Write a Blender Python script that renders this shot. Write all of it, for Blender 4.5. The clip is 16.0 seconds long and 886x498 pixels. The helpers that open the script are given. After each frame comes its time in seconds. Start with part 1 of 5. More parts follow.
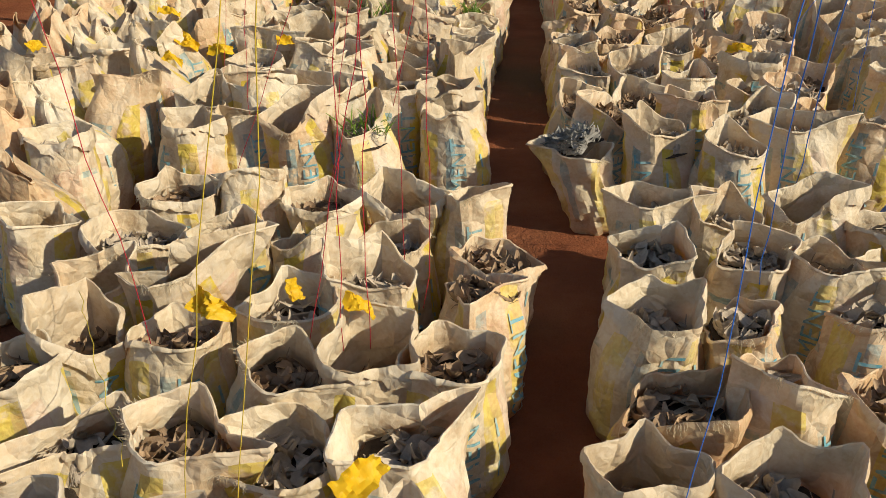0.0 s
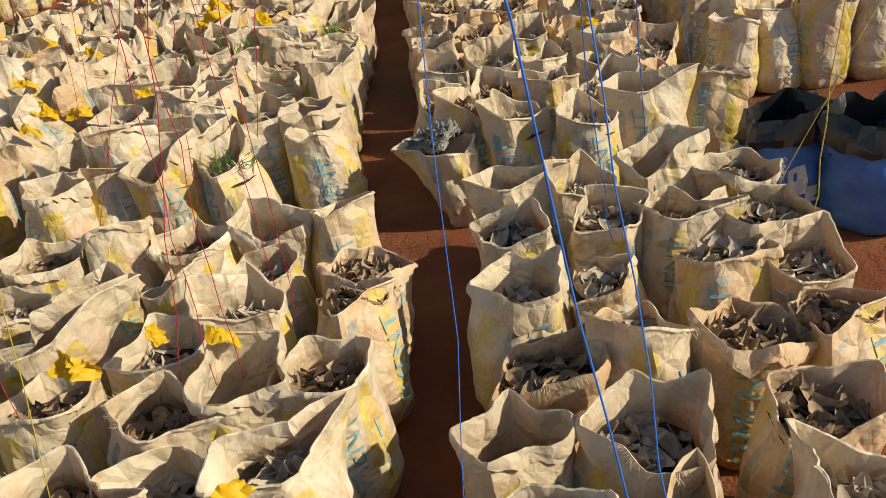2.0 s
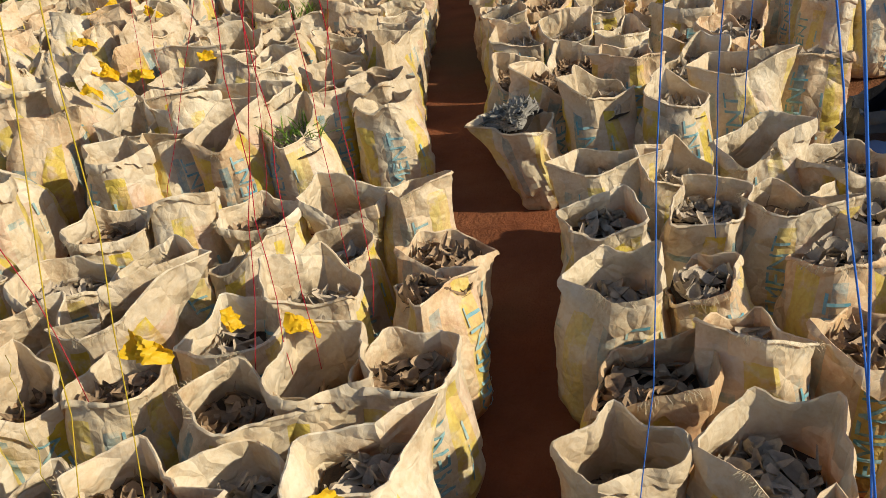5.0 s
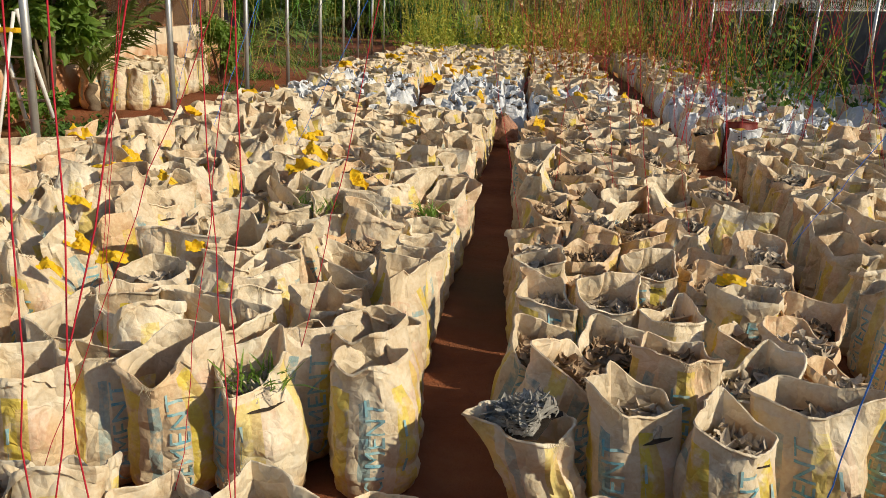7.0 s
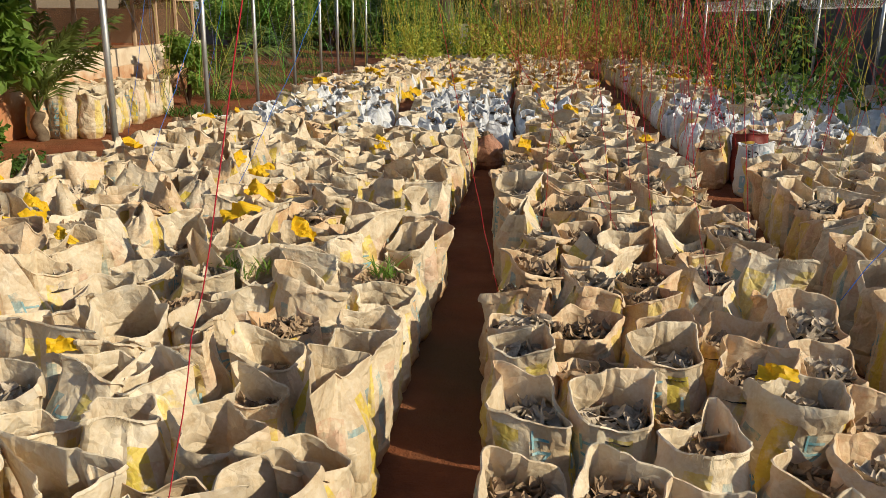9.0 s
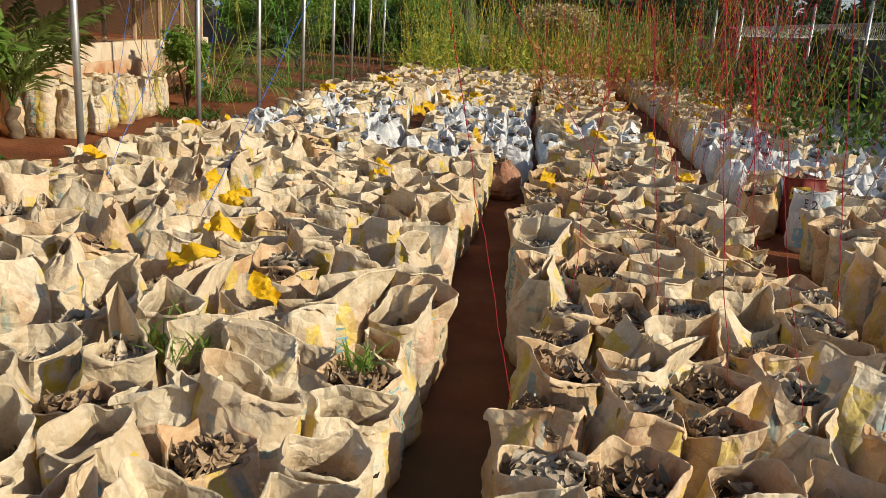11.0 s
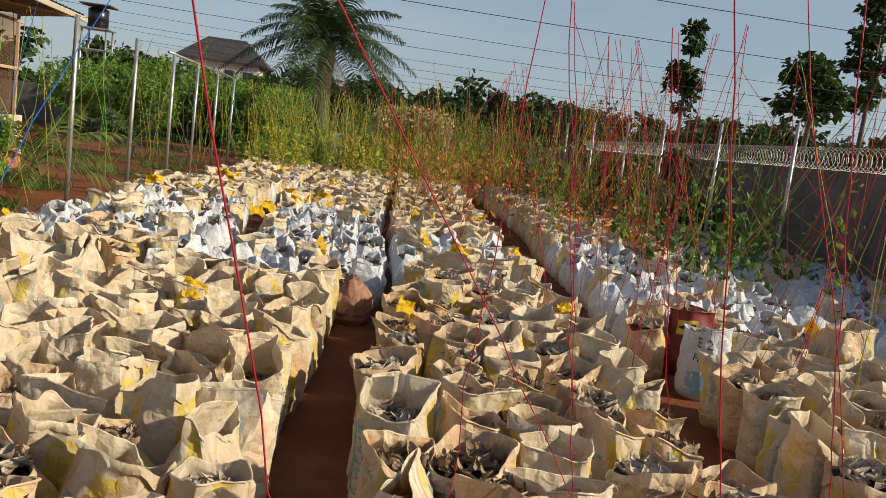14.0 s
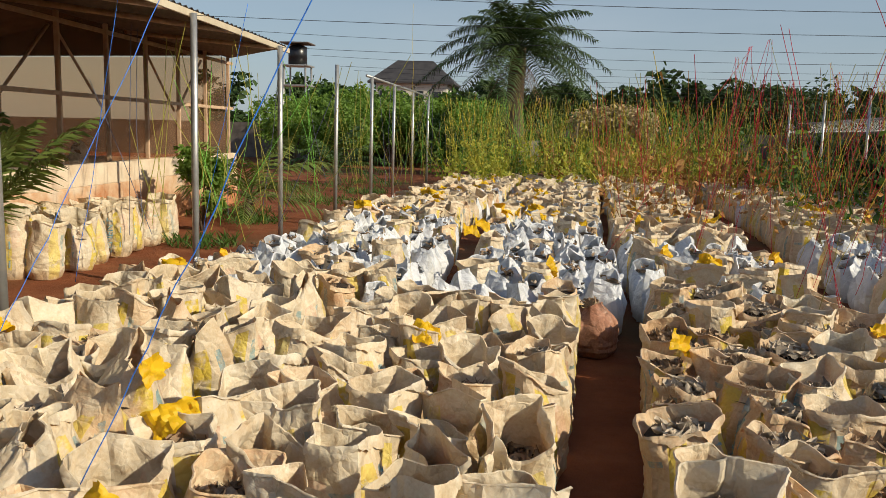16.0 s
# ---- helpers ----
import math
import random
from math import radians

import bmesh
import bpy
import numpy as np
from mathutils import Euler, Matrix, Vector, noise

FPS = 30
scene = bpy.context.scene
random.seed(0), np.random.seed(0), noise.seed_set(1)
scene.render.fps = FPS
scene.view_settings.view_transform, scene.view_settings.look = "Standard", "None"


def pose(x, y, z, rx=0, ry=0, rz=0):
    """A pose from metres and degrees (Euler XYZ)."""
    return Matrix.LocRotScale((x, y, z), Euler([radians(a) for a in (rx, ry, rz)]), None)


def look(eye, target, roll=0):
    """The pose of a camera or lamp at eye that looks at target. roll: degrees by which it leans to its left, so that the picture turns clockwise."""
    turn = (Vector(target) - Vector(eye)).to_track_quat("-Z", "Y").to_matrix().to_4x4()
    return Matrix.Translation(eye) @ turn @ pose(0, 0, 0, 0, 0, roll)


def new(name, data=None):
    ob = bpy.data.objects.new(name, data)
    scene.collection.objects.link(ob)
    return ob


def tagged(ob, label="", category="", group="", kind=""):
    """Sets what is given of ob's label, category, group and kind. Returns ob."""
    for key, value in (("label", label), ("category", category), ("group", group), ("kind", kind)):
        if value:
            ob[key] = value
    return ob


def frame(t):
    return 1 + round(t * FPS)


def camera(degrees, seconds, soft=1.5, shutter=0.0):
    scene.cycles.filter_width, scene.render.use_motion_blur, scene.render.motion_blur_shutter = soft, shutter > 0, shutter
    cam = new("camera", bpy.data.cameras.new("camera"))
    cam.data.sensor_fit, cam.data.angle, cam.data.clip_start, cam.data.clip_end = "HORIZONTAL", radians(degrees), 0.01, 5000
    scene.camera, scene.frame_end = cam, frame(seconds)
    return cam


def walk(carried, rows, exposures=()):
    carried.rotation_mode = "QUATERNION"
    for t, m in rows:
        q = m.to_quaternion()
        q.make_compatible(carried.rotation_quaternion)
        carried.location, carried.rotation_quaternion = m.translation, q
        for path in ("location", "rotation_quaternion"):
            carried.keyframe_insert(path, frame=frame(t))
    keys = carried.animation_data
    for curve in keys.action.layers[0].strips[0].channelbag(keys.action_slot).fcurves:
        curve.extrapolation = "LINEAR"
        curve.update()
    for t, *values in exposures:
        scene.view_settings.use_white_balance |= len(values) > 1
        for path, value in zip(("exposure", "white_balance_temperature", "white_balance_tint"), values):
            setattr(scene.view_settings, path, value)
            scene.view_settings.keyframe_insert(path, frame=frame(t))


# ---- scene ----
cam = camera(57.1, 16.0, soft=0.8)
PATH = [
    (0, (0.345, 0.592, 1.699), (0.261, 2.358, 0.765), -0.2),
    (0.5, (0.424, 0.584, 1.724), (0.379, 2.358, 0.803), -0.9),
    (1, (0.493, 0.568, 1.692), (0.506, 2.342, 0.769), -2.4),
    (1.5, (0.533, 0.55, 1.7), (0.594, 2.326, 0.781), -4.4),
    (2, (0.581, 0.53, 1.671), (0.651, 2.309, 0.76), -9.0),
    (2.5, (0.541, 0.552, 1.666), (0.608, 2.325, 0.744), -9.0),
    (3, (0.487, 0.628, 1.626), (0.543, 2.399, 0.698), -8.9),
    (3.2, (0.467, 0.652, 1.645), (0.495, 2.419, 0.709), -8.9),
    (5.3, (0.44, 0.739, 1.673), (0.393, 2.491, 0.709), -7.4),
    (5.5, (0.439, 0.78, 1.738), (0.398, 2.563, 0.831), -4.6),
    (6, (0.432, 0.964, 1.788), (0.402, 2.855, 1.139), -0.9),
    (6.5, (0.505, 1.303, 1.793), (0.463, 3.22, 1.228), 1.5),
    (7, (0.55, 1.534, 1.749), (0.486, 3.449, 1.175), 2.4),
    (7.5, (0.555, 1.854, 1.773), (0.495, 3.77, 1.204), 2.4),
    (8, (0.605, 2.159, 1.762), (0.552, 4.081, 1.212), 2.1),
    (8.2, (0.635, 2.225, 1.759), (0.586, 4.15, 1.221), -0.4),
    (10.3, (0.727, 3.294, 1.741), (0.651, 5.205, 1.157), 2.8),
    (10.5, (0.732, 3.378, 1.745), (0.655, 5.294, 1.175), 2.8),
    (11, (0.687, 3.71, 1.742), (0.607, 5.636, 1.209), 3.7),
    (11.5, (0.689, 3.987, 1.735), (0.579, 5.921, 1.238), 4.2),
    (12, (0.72, 4.223, 1.746), (0.486, 6.145, 1.244), 3.8),
    (12.5, (0.68, 4.438, 1.735), (0.45, 6.364, 1.245), 3.9),
    (13, (0.616, 4.628, 1.743), (0.458, 6.564, 1.266), 5.3),
    (13.5, (0.661, 4.779, 1.693), (0.697, 6.729, 1.25), 6.8),
    (14, (0.725, 5.106, 1.708), (0.989, 7.071, 1.44), 7.2),
    (14.5, (0.715, 5.345, 1.734), (0.966, 7.314, 1.489), 5.1),
    (15, (0.549, 5.556, 1.666), (0.551, 7.54, 1.408), 3.2),
    (15.5, (0.423, 5.81, 1.682), (0.264, 7.785, 1.412), 2.5),
    (16, (0.413, 6.065, 1.653), (0.202, 8.034, 1.368), 1.5),
]
walk(cam, [(t, look(eye, target, roll)) for t, eye, target, roll in PATH])

# ---- light ----
SUN_TO = Vector((0.935, -0.355, 0.0)).normalized()
SUN_EL = radians(28)
sun_dir = Vector((SUN_TO.x * math.cos(SUN_EL), SUN_TO.y * math.cos(SUN_EL), math.sin(SUN_EL)))
sun = new("sun", bpy.data.lights.new("sun", "SUN"))
sun.data.energy, sun.data.angle, sun.data.color = 5.0, radians(0.6), (1.0, 0.89, 0.675)
sun.matrix_basis = look((0, 0, 30), Vector((0, 0, 30)) - sun_dir)
world = bpy.data.worlds.new("world")
scene.world = world
world.use_nodes = True
wn, wl = world.node_tree.nodes, world.node_tree.links
sky = wn.new("ShaderNodeTexSky")
sky.sky_type, sky.sun_disc = "NISHITA", False
sky.sun_elevation, sky.sun_rotation = SUN_EL, math.atan2(SUN_TO.x, SUN_TO.y)
sky.air_density, sky.dust_density, sky.ozone_density = 1.0, 1.0, 2.5
# thin high cloud over the whole sky
sky_co = wn.new("ShaderNodeTexCoord")
stretch = wn.new("ShaderNodeMapping")
stretch.inputs["Scale"].default_value = (1.0, 1.6, 5.0)
cloud = wn.new("ShaderNodeTexNoise")
cloud.inputs["Scale"].default_value, cloud.inputs["Detail"].default_value = 2.2, 6.0
veil = wn.new("ShaderNodeMapRange")
veil.inputs[1].default_value, veil.inputs[2].default_value = 0.35, 0.75
veil.inputs[3].default_value, veil.inputs[4].default_value = 0.45, 0.95
haze = wn.new("ShaderNodeMix")
haze.data_type = "RGBA"
haze.inputs[7].default_value = (4.6, 5.5, 6.3, 1)
wl.new(sky_co.outputs["Generated"], stretch.inputs["Vector"])
wl.new(stretch.outputs[0], cloud.inputs["Vector"])
wl.new(cloud.outputs["Fac"], veil.inputs[0])
low = wn.new("ShaderNodeSeparateXYZ")
wl.new(sky_co.outputs["Generated"], low.inputs[0])
near_horizon = wn.new("ShaderNodeMapRange")
near_horizon.inputs[1].default_value, near_horizon.inputs[2].default_value = 0.0, 0.55
near_horizon.inputs[3].default_value, near_horizon.inputs[4].default_value = 1.0, 0.12
wl.new(low.outputs[2], near_horizon.inputs[0])
amount = wn.new("ShaderNodeMath")
amount.operation = "MULTIPLY"
wl.new(veil.outputs[0], amount.inputs[0])
wl.new(near_horizon.outputs[0], amount.inputs[1])
wl.new(amount.outputs[0], haze.inputs[0])
wl.new(sky.outputs[0], haze.inputs[6])
wl.new(haze.outputs[2], wn["Background"].inputs[0])
wn["Background"].inputs[1].default_value = 0.100
scene.view_settings.exposure = -0.12

rng = random.Random(7)


# ---- small helpers ----
def mesh_of(name, verts, faces, materials=(), slots=None, smooth=True, uvs=None):
    me = bpy.data.meshes.new(name)
    me.from_pydata([tuple(v) for v in verts], [], faces)
    for m in materials:
        me.materials.append(m)
    if slots is not None:
        me.polygons.foreach_set("material_index", slots)
    if uvs is not None:
        me.uv_layers.new(name="wrap").data.foreach_set("uv", np.asarray(uvs, dtype=np.float32).ravel())
    if smooth:
        me.polygons.foreach_set("use_smooth", [True] * len(me.polygons))
    me.update()
    return me


def part(name, me, parent, label=""):
    ob = new(name, me)
    ob.parent = parent
    return tagged(ob, label)


def joined(chunks):
    """Several (verts, faces) as one."""
    verts, faces = [], []
    for v, f in chunks:
        k = len(verts)
        verts += [tuple(p) for p in v]
        faces += [tuple(i + k for i in q) for q in f]
    return verts, faces


def box(x0, y0, z0, x1, y1, z1, bevel=0.0):
    bm = bmesh.new()
    bmesh.ops.create_cube(bm, size=1.0)
    for v in bm.verts:
        v.co = Vector((x0 + (v.co.x + .5) * (x1 - x0), y0 + (v.co.y + .5) * (y1 - y0), z0 + (v.co.z + .5) * (z1 - z0)))
    if bevel:
        bmesh.ops.bevel(bm, geom=bm.edges[:], offset=bevel, segments=2, affect="EDGES")
    bm.verts.index_update()
    out = [v.co.copy() for v in bm.verts], [tuple(v.index for v in f.verts) for f in bm.faces]
    bm.free()
    return out


def tube(points, radii, sides=6, cap=True):
    """A tube along points; radii a number or one a point."""
    pts = [Vector(p) for p in points]
    if not isinstance(radii, (list, tuple)):
        radii = [radii] * len(pts)
    verts, faces = [], []
    side = None
    for i, p in enumerate(pts):
        d = (pts[min(i + 1, len(pts) - 1)] - pts[max(i - 1, 0)]).normalized()
        if side is None:
            side = d.cross(Vector((0.3, 0.9, 0.2))).normalized()
        side = (side - d * side.dot(d)).normalized()
        up = d.cross(side)
        for k in range(sides):
            a = 2 * math.pi * k / sides
            verts.append(p + radii[i] * (math.cos(a) * side + math.sin(a) * up))
    for i in range(len(pts) - 1):
        for k in range(sides):
            a, b = i * sides + k, i * sides + (k + 1) % sides
            faces.append((a, b, b + sides, a + sides))
    if cap:
        faces.append(tuple(range(sides))[::-1])
        faces.append(tuple(range(len(verts) - sides, len(verts))))
    return verts, faces


def interp(table, y):
    """Piecewise linear value from pairs (y, value)."""
    if y <= table[0][0]:
        return table[0][1]
    for (a, va), (b, vb) in zip(table, table[1:]):
        if y <= b:
            return va + (vb - va) * (y - a) / (b - a)
    return table[-1][1]


# ---- materials ----
class Mat:
    """A node material with short ways to add nodes."""

    def __init__(self, name, rough=0.8, metal=0.0, spec=0.3):
        self.m = bpy.data.materials.new(name)
        self.m.use_nodes = True
        self.t = self.m.node_tree
        self.b = self.t.nodes["Principled BSDF"]
        self.b.inputs["Roughness"].default_value = rough
        self.b.inputs["Metallic"].default_value = metal
        self.b.inputs["Specular IOR Level"].default_value = spec

    def node(self, kind, **kw):
        n = self.t.nodes.new(kind)
        for k, v in kw.items():
            n.inputs[k.replace("_", " ")].default_value = v
        return n

    def link(self, a, b):
        self.t.links.new(a, b)

    def coords(self, kind="Object"):
        return self.node("ShaderNodeTexCoord").outputs[kind]

    def noise(self, scale, detail=4.0, vec=None, rough=0.6):
        n = self.node("ShaderNodeTexNoise", Scale=scale, Detail=detail, Roughness=rough)
        if vec is not None:
            self.link(vec, n.inputs["Vector"])
        return n.outputs["Fac"]

    def ramp(self, fac, *stops):
        r = self.node("ShaderNodeValToRGB")
        e = r.color_ramp.elements
        while len(e) < len(stops):
            e.new(0.5)
        for el, (p, c) in zip(e, stops):
            el.position = p
            el.color = (*c, 1) if len(c) == 3 else c
        self.link(fac, r.inputs[0])
        return r.outputs[0]

    def mix(self, fac, a, b, mode="MIX"):
        n = self.t.nodes.new("ShaderNodeMix")
        n.data_type, n.blend_type = "RGBA", mode
        for sock, v in ((n.inputs[0], fac), (n.inputs[6], a), (n.inputs[7], b)):
            if isinstance(v, (int, float)):
                sock.default_value = v
            elif isinstance(v, tuple):
                sock.default_value = (*v, 1)
            else:
                self.link(v, sock)
        return n.outputs[2]

    def math(self, op, a, b=0.0, c=None):
        n = self.t.nodes.new("ShaderNodeMath")
        n.operation = op
        for sock, v in zip(n.inputs, (a, b, c)):
            if v is None:
                continue
            if isinstance(v, (int, float)):
                sock.default_value = v
            else:
                self.link(v, sock)
        return n.outputs[0]

    def color(self, c):
        if isinstance(c, tuple):
            self.b.inputs["Base Color"].default_value = (*c, 1)
        else:
            self.link(c, self.b.inputs["Base Color"])

    def bump(self, h, strength=0.4, dist=0.01):
        n = self.node("ShaderNodeBump", Strength=strength, Distance=dist)
        self.link(h, n.inputs["Height"])
        self.link(n.outputs[0], self.b.inputs["Normal"])

    def translucent(self, colour, share):
        """Thin cloth or leaf: some light comes through."""
        tr = self.t.nodes.new("ShaderNodeBsdfTranslucent")
        if isinstance(colour, tuple):
            tr.inputs[0].default_value = (*colour, 1)
        else:
            self.link(colour, tr.inputs[0])
        mx = self.t.nodes.new("ShaderNodeMixShader")
        mx.inputs[0].default_value = share
        self.link(self.b.outputs[0], mx.inputs[1])
        self.link(tr.outputs[0], mx.inputs[2])
        self.link(mx.outputs[0], self.t.nodes["Material Output"].inputs[0])


def sack_material(name, clean, dusty, stain, ink, per_island=False):
    """Woven plastic sacking: dust, soil stains, faded yellow and teal print, crumples and weave."""
    m = Mat(name, rough=0.46, spec=0.35)
    co = m.coords("Object")
    sep = m.node("ShaderNodeSeparateXYZ")
    m.link(m.coords("UV"), sep.inputs[0])
    around, high = sep.outputs[0], sep.outputs[1]
    if per_island:
        rnd = m.node("ShaderNodeNewGeometry").outputs["Random Per Island"]
    else:
        rnd = m.node("ShaderNodeObjectInfo").outputs["Random"]
    shift = m.node("ShaderNodeVectorMath")
    shift.operation = "ADD"
    m.link(co, shift.inputs[0])
    comb = m.node("ShaderNodeCombineXYZ")
    m.link(m.math("MULTIPLY", rnd, 37.0), comb.inputs[0])
    m.link(m.math("MULTIPLY", rnd, 91.0), comb.inputs[1])
    m.link(comb.outputs[0], shift.inputs[1])
    v = shift.outputs[0]
    base = m.mix(m.ramp(m.noise(7.0, 5.0, v), (0.38, (0, 0, 0)), (0.66, (1, 1, 1))), clean, dusty)
    r2 = m.math("FRACT", m.math("MULTIPLY", rnd, 7.13))
    r3 = m.math("FRACT", m.math("MULTIPLY", rnd, 23.7))
    base = m.mix(m.math("MULTIPLY", m.math("POWER", r2, 2.5), 0.7), base, dusty)
    cement = m.ramp(m.noise(3.1, 5.0, v, 0.65), (0.50, (0, 0, 0)), (0.66, (1, 1, 1)))
    base = m.mix(m.math("MULTIPLY", cement, 0.22), base, (0.56, 0.53, 0.46))
    peach = m.ramp(m.noise(2.3, 3.0, v, 0.55), (0.48, (0, 0, 0)), (0.66, (1, 1, 1)))
    base = m.mix(m.math("MULTIPLY", m.math("MULTIPLY", peach, m.math("POWER", m.math("FRACT", m.math("MULTIPLY", rnd, 51.3)), 2.0)), 0.85 if ink > 0.5 else 0.0), base, tuple(0.25 * a + 0.75 * b for a, b in zip(clean, (0.72, 0.40, 0.17))))
    # faded print up the sides: yellow bands, teal bars, a pink patch
    worn = m.ramp(m.noise(15.0, 4.0, v), (0.36, (0.05, 0.05, 0.05)), (0.50, (1, 1, 1)))
    fade = m.math("ADD", m.math("MULTIPLY", r3, 0.5), 0.5)
    for centre, width, col, lo, hi, amount in (
        (0.10, 0.048, (0.80, 0.62, 0.05), 0.02, 0.47, 1.0),
        (0.56, 0.046, (0.80, 0.60, 0.05), 0.02, 0.45, 1.0),
        (0.84, 0.044, (0.80, 0.62, 0.05), 0.02, 0.46, 1.0),
        (0.20, 0.020, (0.10, 0.38, 0.48), 0.12, 0.40, 0.8),
        (0.67, 0.022, (0.08, 0.34, 0.46), 0.10, 0.42, 0.8),
        (0.32, 0.060, (0.66, 0.28, 0.20), 0.20, 0.40, 0.45),
        (0.44, 0.050, (0.12, 0.38, 0.46), 0.34, 0.365, 0.8),
        (0.90, 0.055, (0.70, 0.40, 0.34), 0.26, 0.42, 0.4),
    ):
        near = m.math("LESS_THAN", m.math("ABSOLUTE", m.math("SUBTRACT", around, centre)), width)
        band = m.math("MULTIPLY", m.math("GREATER_THAN", high, lo), m.math("LESS_THAN", high, hi))
        f = m.math("MULTIPLY", m.math("MULTIPLY", near, band), m.math("MULTIPLY", worn, amount * ink))
        base = m.mix(m.math("MULTIPLY", f, fade), base, col)
    spots = m.ramp(m.noise(4.2, 6.0, v, 0.7), (0.54, (0, 0, 0)), (0.76, (1, 1, 1)))
    base = m.mix(m.math("MULTIPLY", spots, 0.85), base, stain)
    mud = m.ramp(m.math("ADD", high, m.math("MULTIPLY", m.noise(9.0, 4.0, v), 0.16)), (0.09, (0.75, 0.75, 0.75)), (0.20, (0, 0, 0)))
    base = m.mix(mud, base, stain)
    fine = m.noise(70.0, 3.0, v)
    base = m.mix(0.26, base, m.ramp(fine, (0.3, (0.33, 0.26, 0.18)), (0.7, (0.95, 0.90, 0.80))), "OVERLAY")
    base = m.mix(m.math("MULTIPLY", m.math("SUBTRACT", r3, 0.3), 0.34), base, (0.42, 0.29, 0.17) if ink > 0.5 else (0.60, 0.60, 0.60))
    m.color(base)
    folds = m.node("ShaderNodeTexVoronoi", Scale=9.0)
    folds.feature = "DISTANCE_TO_EDGE"
    wob = m.node("ShaderNodeVectorMath")
    wob.operation = "ADD"
    m.link(v, wob.inputs[0])
    nz = m.node("ShaderNodeTexNoise", Scale=9.0, Detail=2.0)
    m.link(v, nz.inputs["Vector"])
    sc = m.node("ShaderNodeVectorMath")
    sc.operation = "SCALE"
    sc.inputs[3].default_value = 0.10
    m.link(nz.outputs["Color"], sc.inputs[0])
    m.link(sc.outputs[0], wob.inputs[1])
    m.link(wob.outputs[0], folds.inputs["Vector"])
    small = m.node("ShaderNodeTexVoronoi", Scale=34.0)
    small.feature = "DISTANCE_TO_EDGE"
    m.link(wob.outputs[0], small.inputs["Vector"])
    weave = m.node("ShaderNodeTexWave", Scale=240.0, Distortion=1.5)
    m.link(co, weave.inputs["Vector"])
    h = m.math("ADD", m.math("MULTIPLY", folds.outputs["Distance"], 1.5), m.math("MULTIPLY", small.outputs["Distance"], 0.16))
    h = m.math("ADD", h, m.math("ADD", m.math("MULTIPLY", weave.outputs["Fac"], 0.004), m.math("MULTIPLY", m.noise(11.0, 3.0, v, 0.5), 0.55)))
    m.bump(h, 0.62, 0.03)
    m.translucent(m.mix(1.0, base, (1.0, 0.75, 0.41), "MULTIPLY") if ink > 0.5 else base, 0.21)
    return m.m


TAN_LOOK = ((0.88, 0.795, 0.63), (0.74, 0.605, 0.42), (0.46, 0.28, 0.14), 1.0)
RUST_LOOK = ((0.86, 0.71, 0.51), (0.70, 0.47, 0.28), (0.54, 0.27, 0.12), 0.9)
PLASTIC_LOOK = ((0.86, 0.89, 0.94), (0.78, 0.80, 0.84), (0.55, 0.54, 0.53), 0.10)
TAN, ORANGE, WHITE = (sack_material(n, *k) for n, k in (("dusty_sacking", TAN_LOOK), ("rust_stained_sacking", RUST_LOOK), ("white_plastic_sacking", PLASTIC_LOOK)))
TAN_MANY, ORANGE_MANY, WHITE_MANY = (sack_material(n + "_many", *k, True) for n, k in (("dusty_sacking", TAN_LOOK), ("rust_stained_sacking", RUST_LOOK), ("white_plastic_sacking", PLASTIC_LOOK)))
MANY = {TAN: TAN_MANY, ORANGE: ORANGE_MANY, WHITE: WHITE_MANY}


def simple(name, a, b, scale=8.0, rough=0.8, bump=0.0, metal=0.0, spec=0.3, rand=0.0, through_light=0.0, dist=0.01):
    m = Mat(name, rough, metal, spec)
    co = m.coords("Object")
    c = m.ramp(m.noise(scale, 6.0, co), (0.32, a), (0.68, b))
    if rand:
        geo = m.node("ShaderNodeNewGeometry").outputs["Random Per Island"]
        c = m.mix(m.math("MULTIPLY", geo, rand), c, tuple(0.35 * x for x in a))
    m.color(c)
    if bump:
        m.bump(m.noise(scale * 5, 5.0, co), bump, dist)
    if through_light:
        m.translucent(m.mix(1.0, c, (1.0, 0.95, 0.5), "MULTIPLY"), through_light)
    return m.m


LEAF_DRY = simple("dry_leaf_mulch", (0.42, 0.34, 0.255), (0.70, 0.59, 0.46), 30, 0.8, 0.3, rand=0.45)
LEAF_BROWN = simple("brown_leaf_mulch", (0.34, 0.22, 0.13), (0.58, 0.42, 0.27), 30, 0.8, 0.3, rand=0.65)
SOIL_DARK = simple("dark_potting_soil", (0.035, 0.025, 0.018), (0.075, 0.052, 0.036), 40, 0.95, 0.5)
PRINT_TEAL = simple("faded_teal_ink", (0.10, 0.33, 0.42), (0.42, 0.52, 0.48), 30, 0.6)
YELLOW = simple("yellow_plastic", (0.86, 0.56, 0.015), (0.92, 0.68, 0.04), 12, 0.45, 0.2, through_light=0.4)
STEEL = simple("galvanised_steel", (0.42, 0.41, 0.39), (0.60, 0.59, 0.56), 6, 0.42, 0.1, metal=0.75)
BLACK_BAG = simple("black_polythene", (0.012, 0.012, 0.014), (0.022, 0.022, 0.026), 8, 0.3, 0.3, spec=0.5)
GREEN_L = simple("fresh_leaf_green", (0.16, 0.29, 0.05), (0.28, 0.42, 0.09), 4, 0.5, rand=0.25, through_light=0.5)
GREEN_A = simple("leaf_green", (0.07, 0.145, 0.028), (0.135, 0.25, 0.05), 5, 0.6, rand=0.5, through_light=0.3)
GREEN_Y = simple("vine_green_yellow", (0.40, 0.46, 0.06), (0.66, 0.62, 0.12), 5, 0.6, rand=0.35, through_light=0.45)
